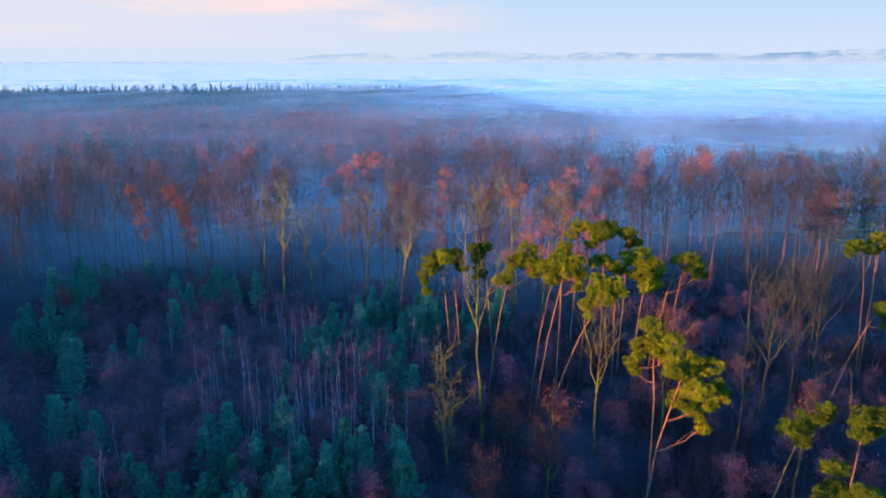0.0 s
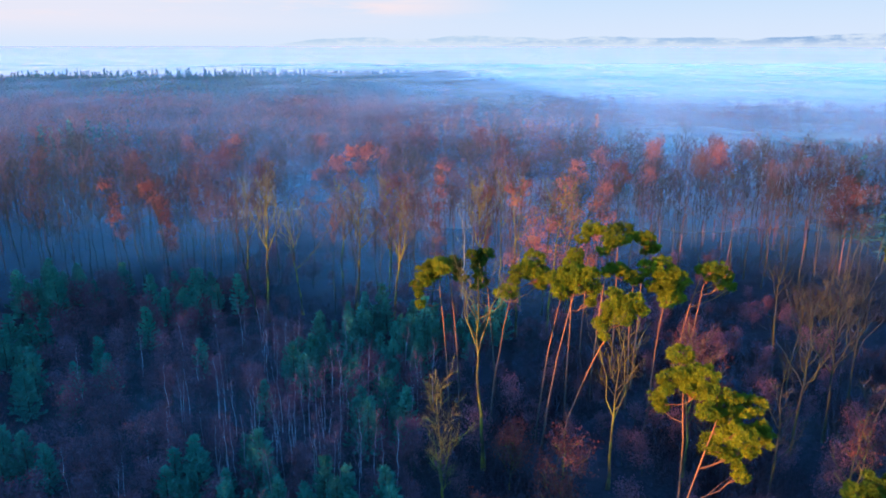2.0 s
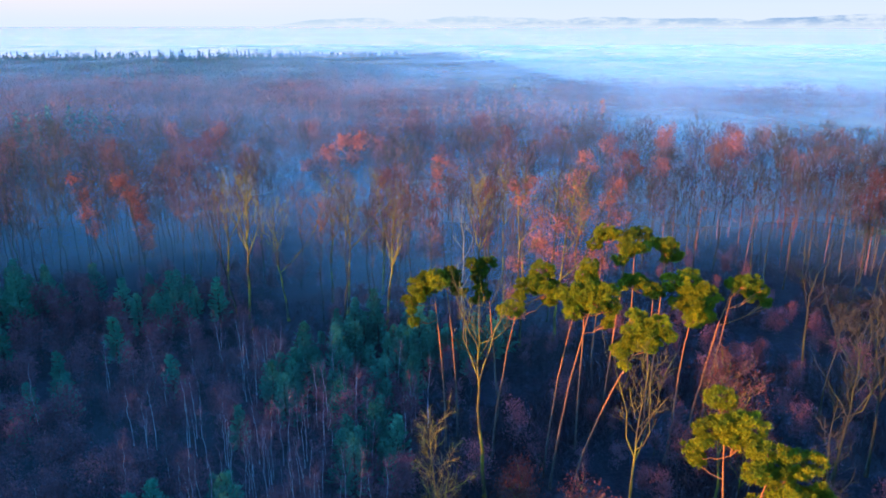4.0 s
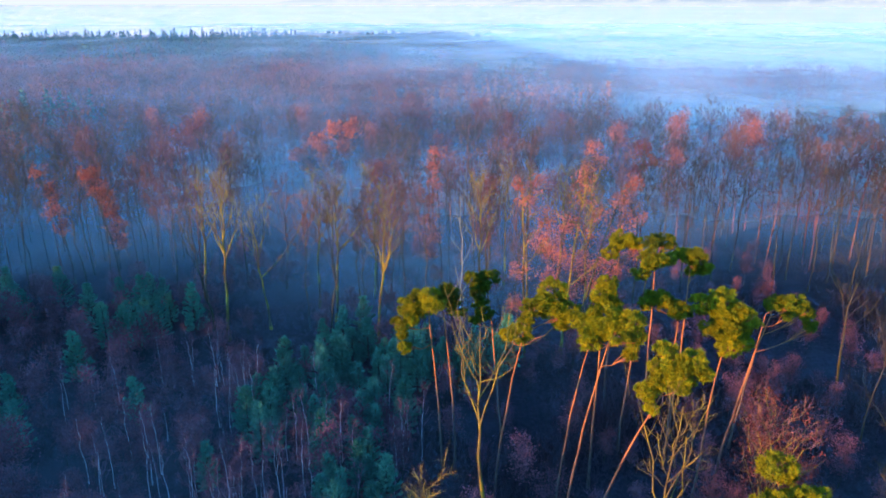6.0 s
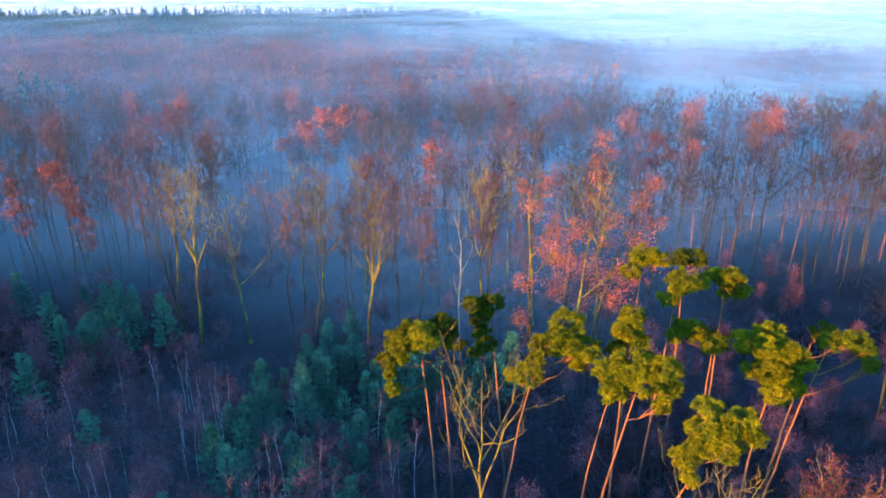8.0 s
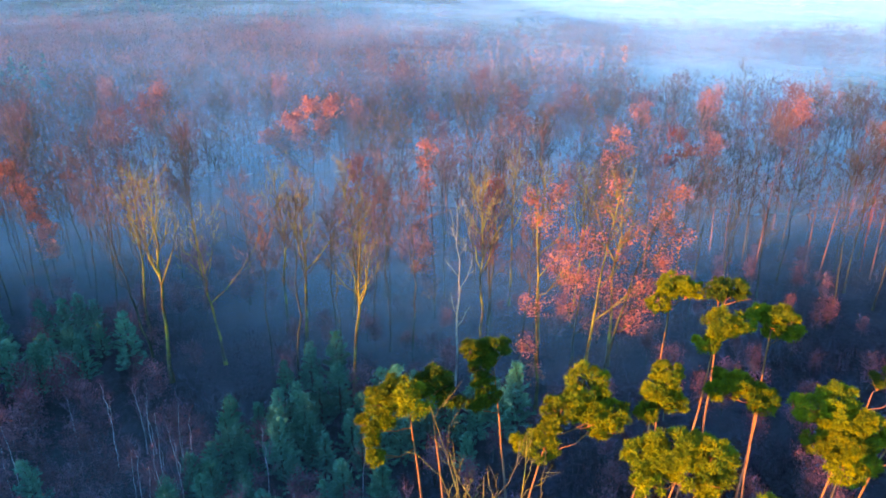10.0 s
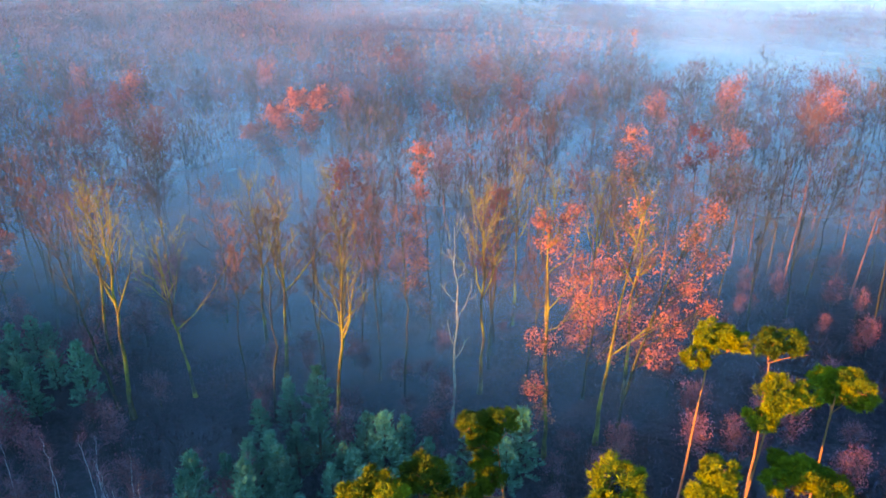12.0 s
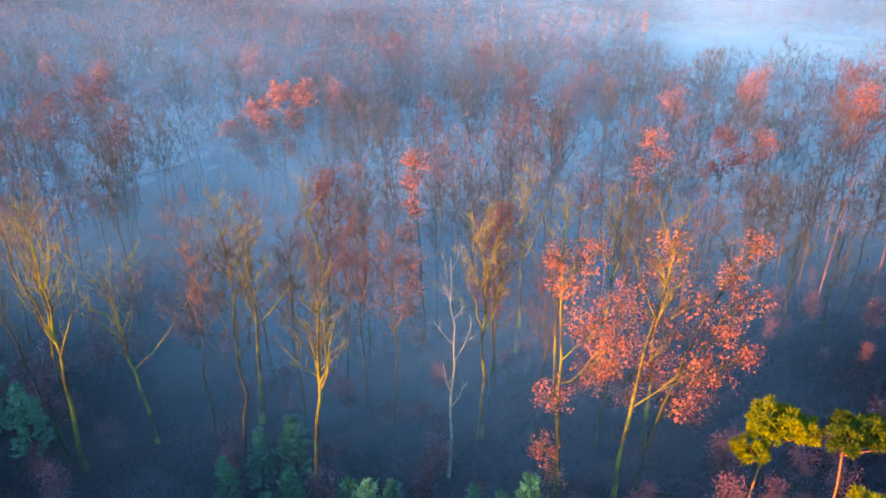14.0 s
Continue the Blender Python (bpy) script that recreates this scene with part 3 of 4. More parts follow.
def lobed_tree(kind, x, y, top, lobes, seed, bark, foliage, label, radius=0.2, thick=1.0, size=0.15, fork=0.3, deep=0.8):
    """A tree at (x, y) whose stem ends at top; each limb carries one cluster of twigs and leaves, given as (x, z, radius)."""
    rng = np.random.default_rng(seed)
    tree = root(kind, x, y, label, "tree")
    taken.append((x, y))
    base = tree.location.z
    s = np.linspace(0, 1, 14)
    tx, tz = top[0] - x, top[1] - base
    path = np.stack([tx * (0.5 * s + 0.5 * s ** 2), 0.6 * np.sin(s * 4.0 + seed) * s, tz * s], 1)
    path[1:, :2] += np.cumsum(rng.normal(0, 0.10, (13, 2)), 0)
    radii = radius * (1 - 0.85 * s ** 0.9) * (1 + 0.5 * np.exp(-s * 30))
    stem = Geo()
    tube(stem, np.vstack([[path[0] - (0, 0, 0.5)], path]), np.concatenate([[radii[0] * 1.2], radii]), 8)
    part("trunk", stem, bark, tree, "", True)
    for lx, lz, lr in lobes:
        centre = np.array([lx - x, rng.normal(0, deep), lz - base])
        k = int(np.clip(np.searchsorted(path[:, 2], centre[2] - 0.8 * abs(lx - x - path[-1, 0] * 0.5) - lr), 14 * fork, 12))
        t = np.linspace(0, 1, 6)[:, None]
        line = path[k] + (centre - path[k]) * t + np.array([0, 0, -0.08]) * np.sin(t * np.pi) * lr + rng.normal(0, 0.12, (6, 3)) * (t > 0)
        limb, fine, crown = Geo(), Geo(), Geo()
        tube(limb, line, np.linspace(max(0.05, radii[k] * 0.6), 0.025, 6), 5)
        for _ in range(9):
            out = centre + unit(rng.normal(size=3)) * lr * rng.uniform(0.5, 1.0) + (0, 0, 0.2 * lr)
            q = line[rng.integers(2, 6)]
            mid = (q + out) / 2 + rng.normal(0, 0.12, 3)
            tube(limb, [q, mid, out], (0.045, 0.03, 0.012), 3)
            m = 14
            at = q + (out - q) * rng.uniform(0.25, 1.0, (m, 1))
            blades(fine, rng, at, unit(out - q) + rng.normal(0, 0.6, (m, 3)) + (0, 0, 0.35), rng.uniform(0.4, 1.1, m), 0.035)
        carrier = part("branch", limb, bark, tree, "", True)
        clumps = int(10 + 7 * lr * lr)
        mids = centre + unit(rng.normal(size=(clumps, 3))) * rng.uniform(0.25, 1.05, (clumps, 1)) * lr
        per = max(1, int(17 * thick))
        leaves(crown, rng, np.repeat(mids, per, 0) + rng.normal(0, 0.30, (clumps * per, 3)), size)
        tagged(part("twig_crown", fine, RUST_TWIGS, carrier), kind="stuff")
        tagged(part("foliage", crown, foliage, carrier, "withered leaves"), kind="stuff")
    return tree


DEAD = "leafless oak with mossy golden-lit upright limbs in the mist"
hero(bare_tree("oak_tree", 31, OAK_BARK, GOLD_TWIGS, DEAD, h=26.5, fork=0.46, spread=0.14, limbs=24, subs=5, twigs=6, rise=1.5, split=3, radius=0.3), -8.4, 137.3)
hero(bare_tree("oak_tree", 32, OAK_BARK, GOLD_TWIGS, "grey leafless tree forking high into a wide crown", h=26.0, fork=0.5, spread=0.18, limbs=20, subs=6, rise=1.1, split=4), 7.6, 147.5)
hero(bare_tree("oak_tree", 33, GREY_BARK, BROWN_TWIGS, "slender grey leafless tree in the mist", h=25.0, fork=0.5), 9.6, 156.0)
hero(bare_tree("oak_tree", 34, OAK_BARK, GOLD_TWIGS, "leafless tree with a bare trunk and upright golden limbs", h=25.5, fork=0.5, spread=0.15, limbs=18, subs=5, twigs=6, rise=1.3, split=2, radius=0.28), -16.8, 150.0)
hero(bare_tree("oak_tree", 35, OAK_BARK, GOLD_TWIGS, "leafless oak forked low into two crooked stems", h=21.5, fork=0.42, spread=0.26, split=2, lean=(-2.5, 0)), -27.2, 146.5)
hero(bare_tree("oak_tree", 36, OAK_BARK, GOLD_TWIGS, "leafless oak with many golden limbs", h=28.0, fork=0.5, limbs=20, subs=5, twigs=6, spread=0.17, rise=1.4, split=4, radius=0.3, lean=(1.4, 0)), -33.0, 142.0)
hero(bare_tree("oak_tree", 37, GREY_BARK, BROWN_TWIGS, "leafless tree leaning with pale dead limbs", h=23.0, fork=0.4, lean=(-3.0, 0)), -35.5, 144.0)
hero(bare_tree("dead_tree", 38, PALE_BARK, PALE_BARK, "thin pale dead tree with few crooked branches", h=24.5, fork=0.3, limbs=9, subs=2, twigs=3, spread=0.12, radius=0.17), 4.1, 141.5)
hero(bare_tree("oak_tree", 39, GREY_BARK, BROWN_TWIGS, "slender leafless tree with upright pale limbs", h=21.0, fork=0.4, rise=2.2, spread=0.17, split=1, radius=0.17), 46.5, 163.0)
hero(bare_tree("oak_tree", 40, GREY_BARK, BROWN_TWIGS, "slender grey leafless tree in the mist", h=19.5, fork=0.45, rise=1.6), 53.0, 165.0)
hero(bare_tree("oak_tree", 41, OAK_BARK, GOLD_TWIGS, "mossy dead oak forking low into golden crooked limbs", h=25.5, fork=0.60, spread=0.20, limbs=11, subs=4, twigs=3, rise=1.0, split=5, radius=0.27), 5.6, 92.0)
hero(bare_tree("oak_tree", 42, OAK_BARK, GOLD_TWIGS, "mossy leafless oak with golden crooked limbs", h=21.0, fork=0.42, spread=0.22, split=4, twigs=4), 20.4, 88.0)
hero(bare_tree("oak_tree", 43, OAK_BARK, GOLD_TWIGS, "dense leafless oak with mossy limbs and golden twigs", h=17.5, fork=0.2, spread=0.2, limbs=22, twigs=12), 0.6, 82.0)
hero(bare_tree("oak_tree", 44, GREY_BARK, BROWN_TWIGS, "tall wide leafless oak", h=22.0, fork=0.4, spread=0.25, limbs=18, twigs=11, split=3), 45.8, 95.5)
hero(bare_tree("oak_tree", 45, GREY_BARK, BROWN_TWIGS, "tall wide leafless oak with golden twigs", h=22.5, fork=0.4, spread=0.27, limbs=18, twigs=12, split=4), 52.0, 99.0)
hero(bare_tree("oak_tree", 46, GREY_BARK, BROWN_TWIGS, "tall leafless oak beside the clearing", h=22.0, fork=0.4, spread=0.25, limbs=16, split=3), 59.0, 106.0)
hero(bare_tree("oak_tree", 47, GREY_BARK, BROWN_TWIGS, "tall leafless oak beside the clearing", h=22.0, fork=0.45, spread=0.24, limbs=16), 57.0, 126.0)
hero(bare_tree("oak_tree", 48, GREY_BARK, BROWN_TWIGS, "slender leafless tree beside the clearing", h=19.0, fork=0.3, spread=0.16), 38.0, 84.0)
hero(bare_tree("oak_tree", 49, GREY_BARK, BROWN_TWIGS, "slender leafless tree beside the clearing", h=18.0, fork=0.3, spread=0.16), 44.0, 80.0)

for seed, x, y, h in ((51, 16.2, 152.0, 26.0), (52, 25.0, 146.0, 27.0), (53, 22.0, 157.0, 25.0), (54, -20.5, 156.0, 25.0), (55, -39.0, 151.5, 26.0), (56, -11.0, 160.0, 25.0), (57, 13.0, 163.5, 24.5)):
    hero(bare_tree("oak_tree", seed, OAK_BARK, GOLD_TWIGS, "leafless oak with twigs coloured sun-gold, lit by low sun", h=h, fork=0.52, spread=0.14, limbs=18, subs=5, twigs=6, rise=1.3, split=2), x, y)

LEAFY = "oak holding dry orange leaves, lit by low sun"
lobed_tree("oak_tree", 13.9, 135.0, (12.6, 29.5), [(12.1, 27.6, 1.2), (14.9, 27.6, 1.9), (13.5, 25.3, 2.0), (16.0, 22.4, 2.2), (17.0, 19.0, 1.9), (12.9, 14.9, 1.8), (12.2, 10.0, 1.7), (13.2, 6.2, 1.4)], 61, OAK_BARK, ORANGE_LEAVES, LEAFY, 0.24, 0.62, 0.13)
lobed_tree("oak_tree", 20.0, 146.0, (20.5, 17.0), [(17.2, 15.5, 2.6), (20.6, 13.0, 2.7), (18.9, 9.0, 2.5), (24.6, 12.3, 2.7), (21.4, 17.4, 2.4), (25.0, 8.5, 2.3), (23.0, 6.0, 2.0)], 66, GREY_BARK, ORANGE_LEAVES, "spreading oak full of dry russet leaves", 0.2, 0.5, 0.13)
lobed_tree("oak_tree", 19.9, 137.5, (21.8, 28.5), [(21.8, 28.2, 1.8), (21.3, 25.2, 2.0), (24.4, 23.1, 2.0), (20.6, 21.5, 1.8), (23.4, 19.0, 1.9), (25.6, 15.5, 1.6)], 63, OAK_BARK, ORANGE_LEAVES, "forked mossy oak with some dry orange leaves", 0.25, 0.25)
lobed_tree("oak_tree", 22.6, 139.3, (28.8, 27.0), [(29.5, 27.0, 1.6), (28.0, 24.3, 1.7), (30.0, 21.7, 1.8), (28.3, 18.2, 2.3), (27.6, 13.6, 2.4), (30.2, 16.3, 1.2), (26.0, 10.5, 2.0)], 64, GREY_BARK, ORANGE_LEAVES, "leaning oak holding a column of dry orange leaves", 0.22, 0.7, 0.13)
hero(leafy_tree("beech_tree", 67, GREY_BARK, RUST_TWIGS, RED_LEAVES, "slender tree with a few red leaves", h=24.0, fork=0.4, spread=0.14, limbs=22, low=0.4, thin=0.3, size=0.13), 9.0, 153.0)
lobed_tree("beech_tree", 1.2, 160.0, (-0.4, 27.0), [(0.6, 27.5, 1.4), (-0.2, 24.7, 1.4), (0.1, 21.3, 1.3), (-0.8, 18.5, 1.6), (-1.0, 15.6, 1.9), (-0.1, 11.8, 2.0), (-0.6, 8.0, 1.8), (0.6, 5.0, 1.7)], 68, GREY_BARK, ORANGE_LEAVES, "narrow column of dry orange-red leaves", 0.18, 0.6, 0.14, 0.1, 0.5)
lobed_tree("oak_tree", -25.0, 207.0, (-24.0, 23.0), [(-20.0, 23.4, 2.6), (-23.9, 23.6, 2.5), (-28.0, 20.6, 2.6), (-32.0, 18.0, 2.2), (-34.0, 17.0, 1.4), (-30.4, 15.0, 2.4), (-26.4, 17.4, 2.7), (-21.9, 18.7, 2.6), (-28.8, 11.5, 2.0), (-22.7, 14.5, 2.0)], 69, GREY_BARK, ORANGE_LEAVES, "oak with a broad spreading top of bright orange leaves", 0.26, 1.15, 0.21)
lobed_tree("beech_tree", -60.8, 167.0, (-63.8, 21.0), [(-64.2, 21.2, 2.2), (-62.0, 18.0, 2.4), (-61.4, 14.8, 2.5), (-60.6, 11.2, 2.3), (-60.2, 8.0, 1.9)], 70, GREY_BARK, ORANGE_LEAVES, "slender leaning tree with bright orange-red leaves", 0.2, 0.9, 0.19, 0.2)
lobed_tree("beech_tree", -70.0, 167.5, (-73.0, 22.0), [(-73.3, 22.2, 1.8), (-71.9, 18.4, 2.1), (-71.0, 15.0, 2.3), (-70.2, 11.5, 1.9)], 77, GREY_BARK, ORANGE_LEAVES, "slender leaning tree with thin orange-red leaves", 0.18, 0.6, 0.18, 0.2)
lobed_tree("oak_tree", 31.0, 178.0, (31.2, 24.0), [(31.5, 24.4, 2.2), (30.2, 21.0, 1.9), (33.0, 22.2, 1.7), (31.2, 17.5, 1.9)], 78, GREY_BARK, ORANGE_LEAVES, "oak with a small rounded top of orange leaves", 0.2, 0.5, 0.16)
lobed_tree("oak_tree", 41.5, 178.0, (41.5, 24.0), [(41.8, 24.0, 2.4), (40.8, 20.5, 1.8), (43.3, 22.0, 1.6)], 79, GREY_BARK, RED_LEAVES, "oak with a small top of red leaves", 0.2, 0.7, 0.16)
hero(leafy_tree("oak_tree", 71, OAK_BARK, RUST_TWIGS, RED_LEAVES, "young oak holding dry dark red leaves", h=13.5, fork=0.2, spread=0.25, limbs=20, low=0.1, thin=0.6, size=0.12, clump=5), 12.5, 76.5)
hero(leafy_tree("oak_tree", 72, OAK_BARK, RUST_TWIGS, RED_LEAVES, "young oak holding a few dark red leaves", h=10.5, fork=0.2, spread=0.22, limbs=16, low=0.2, thin=0.5, size=0.12, clump=5), 4.6, 70.0)
hero(leafy_tree("oak_tree", 73, OAK_BARK, RUST_TWIGS, RED_LEAVES, "young oak with a rounded head of dark red leaves", h=19.0, fork=0.4, spread=0.25, limbs=20, subs=6, low=0.3, thin=0.38, size=0.11, clump=5, split=3), 30.0, 89.5)
hero(leafy_tree("oak_tree", 74, OAK_BARK, RUST_TWIGS, RED_LEAVES, "young oak with dark red leaves", h=12.0, fork=0.25, spread=0.28, limbs=18, low=0.2, thin=0.6, size=0.12, clump=5), 33.5, 92.0)
hero(leafy_tree("oak_tree", 75, OAK_BARK, RUST_TWIGS, RED_LEAVES, "slender tree with a tuft of red leaves on top", h=16.5, fork=0.5, spread=0.12, limbs=10, low=0.8, thin=0.5, size=0.12, clump=4), 40.5, 73.5)
hero(leafy_tree("oak_tree", 76, OAK_BARK, RUST_TWIGS, RED_LEAVES, "low oak with dark red leaves", h=8.0, fork=0.15, spread=0.3, limbs=16, low=0.1, thin=0.6, size=0.12, clump=5), 8.5, 88.0)


# ---- the wood in the mist: one of each form, then copies ----
rng = np.random.default_rng(7)
forms = [
    bare_tree("bare_tree", 100 + k, GREY_BARK, (BROWN_TWIGS, RUST_TWIGS, BROWN_TWIGS, RUST_TWIGS)[k % 4],
              ("slender leafless tree standing in mist", "leafless tree with rusty twigs in mist")[k % 2], group="misty wood",
              h=rng.uniform(21.5, 25), fork=rng.uniform(0.42, 0.58), spread=rng.uniform(0.17, 0.23), limbs=17, subs=6, twigs=13, rise=rng.uniform(0.9, 1.5), radius=0.16, fineness=0.034)
    for k in range(8)
]
red_forms = [
    leafy_tree("beech_tree", 130 + k, GREY_BARK, RUST_TWIGS, (RED_LEAVES, ORANGE_LEAVES, RED_LEAVES)[k % 3], "tree holding dry red-brown leaves in the mist", group="red trees in the mist",
               h=rng.uniform(21, 24), fork=rng.uniform(0.25, 0.5), spread=rng.uniform(0.17, 0.23), limbs=19, subs=6, twigs=14, low=0.3, size=0.15, clump=3, thin=0.55, wide=0.6)
    for k in range(5)
]


def settle(form, used, x, y, size=1.0):
    """Stands the form itself there the first time, and a copy of it after that."""
    turn = rng.uniform(0, 6.28)
    if form.name not in used:
        used.add(form.name)
        return stand(form, x, y, turn, size)
    m = pose(x, y, ground_height(x, y), 0, 0, math.degrees(turn))
    ob = copy_thing(form, m)
    ob.scale = (size, size, size)
    return ob


def free(x, y, gap):
    return all((x - a) ** 2 + (y - b) ** 2 > gap * gap for a, b in taken)


def glade(x, y):
    """The open strip before the broad orange oak."""
    return -37 < x < -13 and 170 < y < 206


def conifer_zone(x, y):
    """Where young conifers and birches grow in place of the high wood."""
    if 55 < y < 128 and -75 < x < -2.5 - max(0, (y - 115) * 0.6):
        return True
    return -100 < x < -36 and 128 <= y < 158


used = set()
for x, y in [(-79, 238), (-60, 212), (-86, 212), (2.3, 208), (18.2, 212), (44, 208), (-45, 187), (-60, 200), (-59, 216),
             (-108, 205), (-138, 262), (61, 217), (78, 217), (-38, 248), (-17, 220), (-7, 255), (33, 235), (51, 190), (-11, 164), (12.9, 242), (88, 166), (75, 205)]:
    taken.append((x, y))
    settle(red_forms[rng.integers(0, 5)], used, x, y, rng.uniform(0.95, 1.1))
count = 0
while count < 310:
    y = 96 + 150 * rng.uniform() ** 1.1
    x = rng.uniform(-0.68, 0.72) * (y + 8)
    if conifer_zone(x, y) or glade(x, y) or (y < 130 and 0 < x < 42) or (y < 141 and -50 < x < 62) or (y < 158 and x > 40) or not free(x, y, 4.7):
        continue
    taken.append((x, y))
    settle(forms[rng.integers(0, 8)], used, x, y, rng.uniform(0.85, 1.08))
    count += 1

count = 0
while count < 5:
    x, y = rng.uniform(40, 80), rng.uniform(80, 118)
    if free(x, y, 6.0):
        taken.append((x, y))
        settle(forms[2 * rng.integers(0, 4)], used, x, y, rng.uniform(0.6, 0.82))
        count += 1


# ---- young conifers, birches and undergrowth ----
def young_conifer(seed, h, wide):
    rng = np.random.default_rng(seed)
    tree = new("young_conifer")
    tree.empty_display_size = 0.5
    tagged(tree, "young blue-green conifer with upswept branches", "tree", "young conifers")
    stem, crown = Geo(), Geo()
    bend = rng.normal(0, 0.15, 2)
    tube(stem, [(0, 0, -0.4), (bend[0], bend[1], h * 0.5), (0, 0, h)], (0.13, 0.08, 0.02), 6)
    levels = int(h * 1.2)
    for i in range(levels):
        f = 0.12 + 0.88 * (i + 0.5) / levels
        n = 7 if f < 0.8 else 5
        for j in range(n):
            a = j * 2 * np.pi / n + i * 0.9 + rng.uniform(-0.4, 0.4)
            reach = 1.1 * wide * (1.05 - f) ** 0.85 * rng.uniform(0.45, 1.35) + 0.15
            way = np.array([math.cos(a), math.sin(a), 0.25 + 0.5 * f])
            foot = np.array([bend[0] * (1 - abs(2 * f - 1)), bend[1] * (1 - abs(2 * f - 1)), f * h - 0.3])
            tip = foot + way * reach
            tube(stem, [foot, tip], (0.035, 0.012), 3)
            m = 16
            blades(crown, rng, tip + rng.normal(0, 0.14, (m, 3)), way * 0.5 + rng.normal(0, 0.6, (m, 3)) + (0, 0, 0.9), rng.uniform(0.25, 0.5, m), 0.12, way + (0, 0, 0.6))
            m = int(24 + reach * 26)
            at = foot + (tip - foot) * (rng.uniform(0.15, 1.0, (m, 1)) ** 0.7) + rng.normal(0, 0.08, (m, 3))
            blades(crown, rng, at, way * 0.8 + rng.normal(0, 0.5, (m, 3)) + (0, 0, 0.55), rng.uniform(0.25, 0.5, m), 0.11, way + (0, 0, 0.6))
    m = 24
    blades(crown, rng, np.array([0, 0, h * 0.97]) + rng.normal(0, 0.1, (m, 3)), rng.normal(0, 0.4, (m, 3)) + (0, 0, 1.0), rng.uniform(0.3, 0.6, m), 0.15)
    part("trunk", stem, GREY_BARK, tree, "", True)
    part("foliage", crown, YOUNG_NEEDLES, tree)
    return tree


def birch(seed, h):
    rng = np.random.default_rng(seed)
    tree = bare_tree("birch_tree", seed, BIRCH_BARK, BIRCH_TWIGS, "thin leafless birch with a white stem and reddish twigs", group="birches",
                     h=h, fork=0.3, spread=0.17, limbs=9, subs=3, twigs=8, rise=1.5, radius=0.05, fineness=0.022)
    return tree


conifers = [young_conifer(200 + k, rng.uniform(6.8, 9.6), rng.uniform(1.35, 1.95)) for k in range(6)]
birches = [birch(220 + k, rng.uniform(8.0, 10.5)) for k in range(5)]
saplings = [leafy_tree("sapling", 240 + k, GREY_BARK, BIRCH_TWIGS, SAPLING_LEAVES, "low sapling with russet twigs and withered leaves", group="saplings", h=rng.uniform(6, 8.5), fork=0.15, spread=0.24,
                       limbs=11, subs=4, twigs=10, low=0.2, thin=0.8, size=0.11, clump=3, wide=0.4, radius=0.05, fineness=0.03) for k in range(2)]
saplings += [leafy_tree("shrub", 250 + k, GREY_BARK, BIRCH_TWIGS, SAPLING_LEAVES, "low spreading shrub with purple-red twigs", group="shrubs", h=rng.uniform(4.0, 5.2), fork=0.06, spread=0.42,
                        limbs=9, subs=4, twigs=11, low=0.1, thin=0.7, size=0.1, clump=3, wide=0.35, radius=0.05, fineness=0.03) for k in range(2)]
used, near = set(), []


def room(x, y, gap):
    if any((x - a) ** 2 + (y - b) ** 2 < gap * gap for a, b in near):
        return False
    near.append((x, y))
    return True


# the thickets that stand out
for x, y, r, n in [(-25, 84, 7, 13), (-24, 73, 6, 10), (-14, 77, 7, 16), (-9, 77, 5, 9), (-8, 97, 5, 11), (-38, 69, 7, 9), (-32, 67, 6, 8), (-15, 115, 9, 22), (-6, 116, 4, 6), (-50, 146, 8, 11), (-77, 152, 10, 12), (-70, 122, 9, 7), (-54, 106, 7, 6), (-51, 88, 6, 6), (-20, 64, 9, 8), (-8, 128, 6, 12), (2, 126, 5, 6), (-2, 133, 4, 5), (-13, 138, 4, 4), (7, 130, 4, 4), (-16, 125, 7, 13), (-50, 142, 5, 5)]:
    for _ in range(int(n * 1.35)):
        a, d = rng.uniform(0, 6.28), r * math.sqrt(rng.uniform())
        if room(x + d * math.cos(a), y + d * math.sin(a), 1.9):
            settle(conifers[rng.integers(0, 6)], used, *near[-1], rng.uniform(0.65, 1.02))
for x, y, r, n in [(-17, 98, 7, 22), (-21, 90, 7, 16), (-14, 107, 7, 12), (-25, 117, 5, 10), (-30, 126, 4, 8), (-14, 90, 6, 10), (-30, 100, 6, 7), (-36, 81, 10, 6), (-47, 112, 12, 6), (-2, 108, 3, 4), (-6, 86, 4, 4)]:
    for _ in range(n):
        a, d = rng.uniform(0, 6.28), r * math.sqrt(rng.uniform())
        if room(x + d * math.cos(a), y + d * math.sin(a), 1.0):
            settle(birches[rng.integers(0, 5)], used, *near[-1], rng.uniform(0.8, 1.15))
count = 0
while count < 230:
    x, y = rng.uniform(-80, 0), rng.uniform(55, 158)
    if conifer_zone(x, y) and room(x, y, 2.2):
        settle(conifers[rng.integers(0, 6)] if rng.uniform() < 0.15 else saplings[rng.integers(0, 4)], used, x, y, rng.uniform(0.7, 1.2))
        count += 1
count = 0
while count < 120:
    x, y = rng.uniform(-44, -1), rng.uniform(70, 128)
    if conifer_zone(x, y) and room(x, y, 1.5):
        settle(birches[rng.integers(0, 5)] if rng.uniform() < 0.3 else saplings[rng.integers(0, 4)], used, x, y, rng.uniform(0.6, 1.05))
        count += 1
count = 0
while count < 100:
    x, y = rng.uniform(0, 66), rng.uniform(66, 140)
    if free(x, y, 1.8) and room(x, y, 2.4):
        settle(saplings[rng.integers(0, 4)], used, x, y, rng.uniform(0.6, 1.1))
        count += 1
count = 0
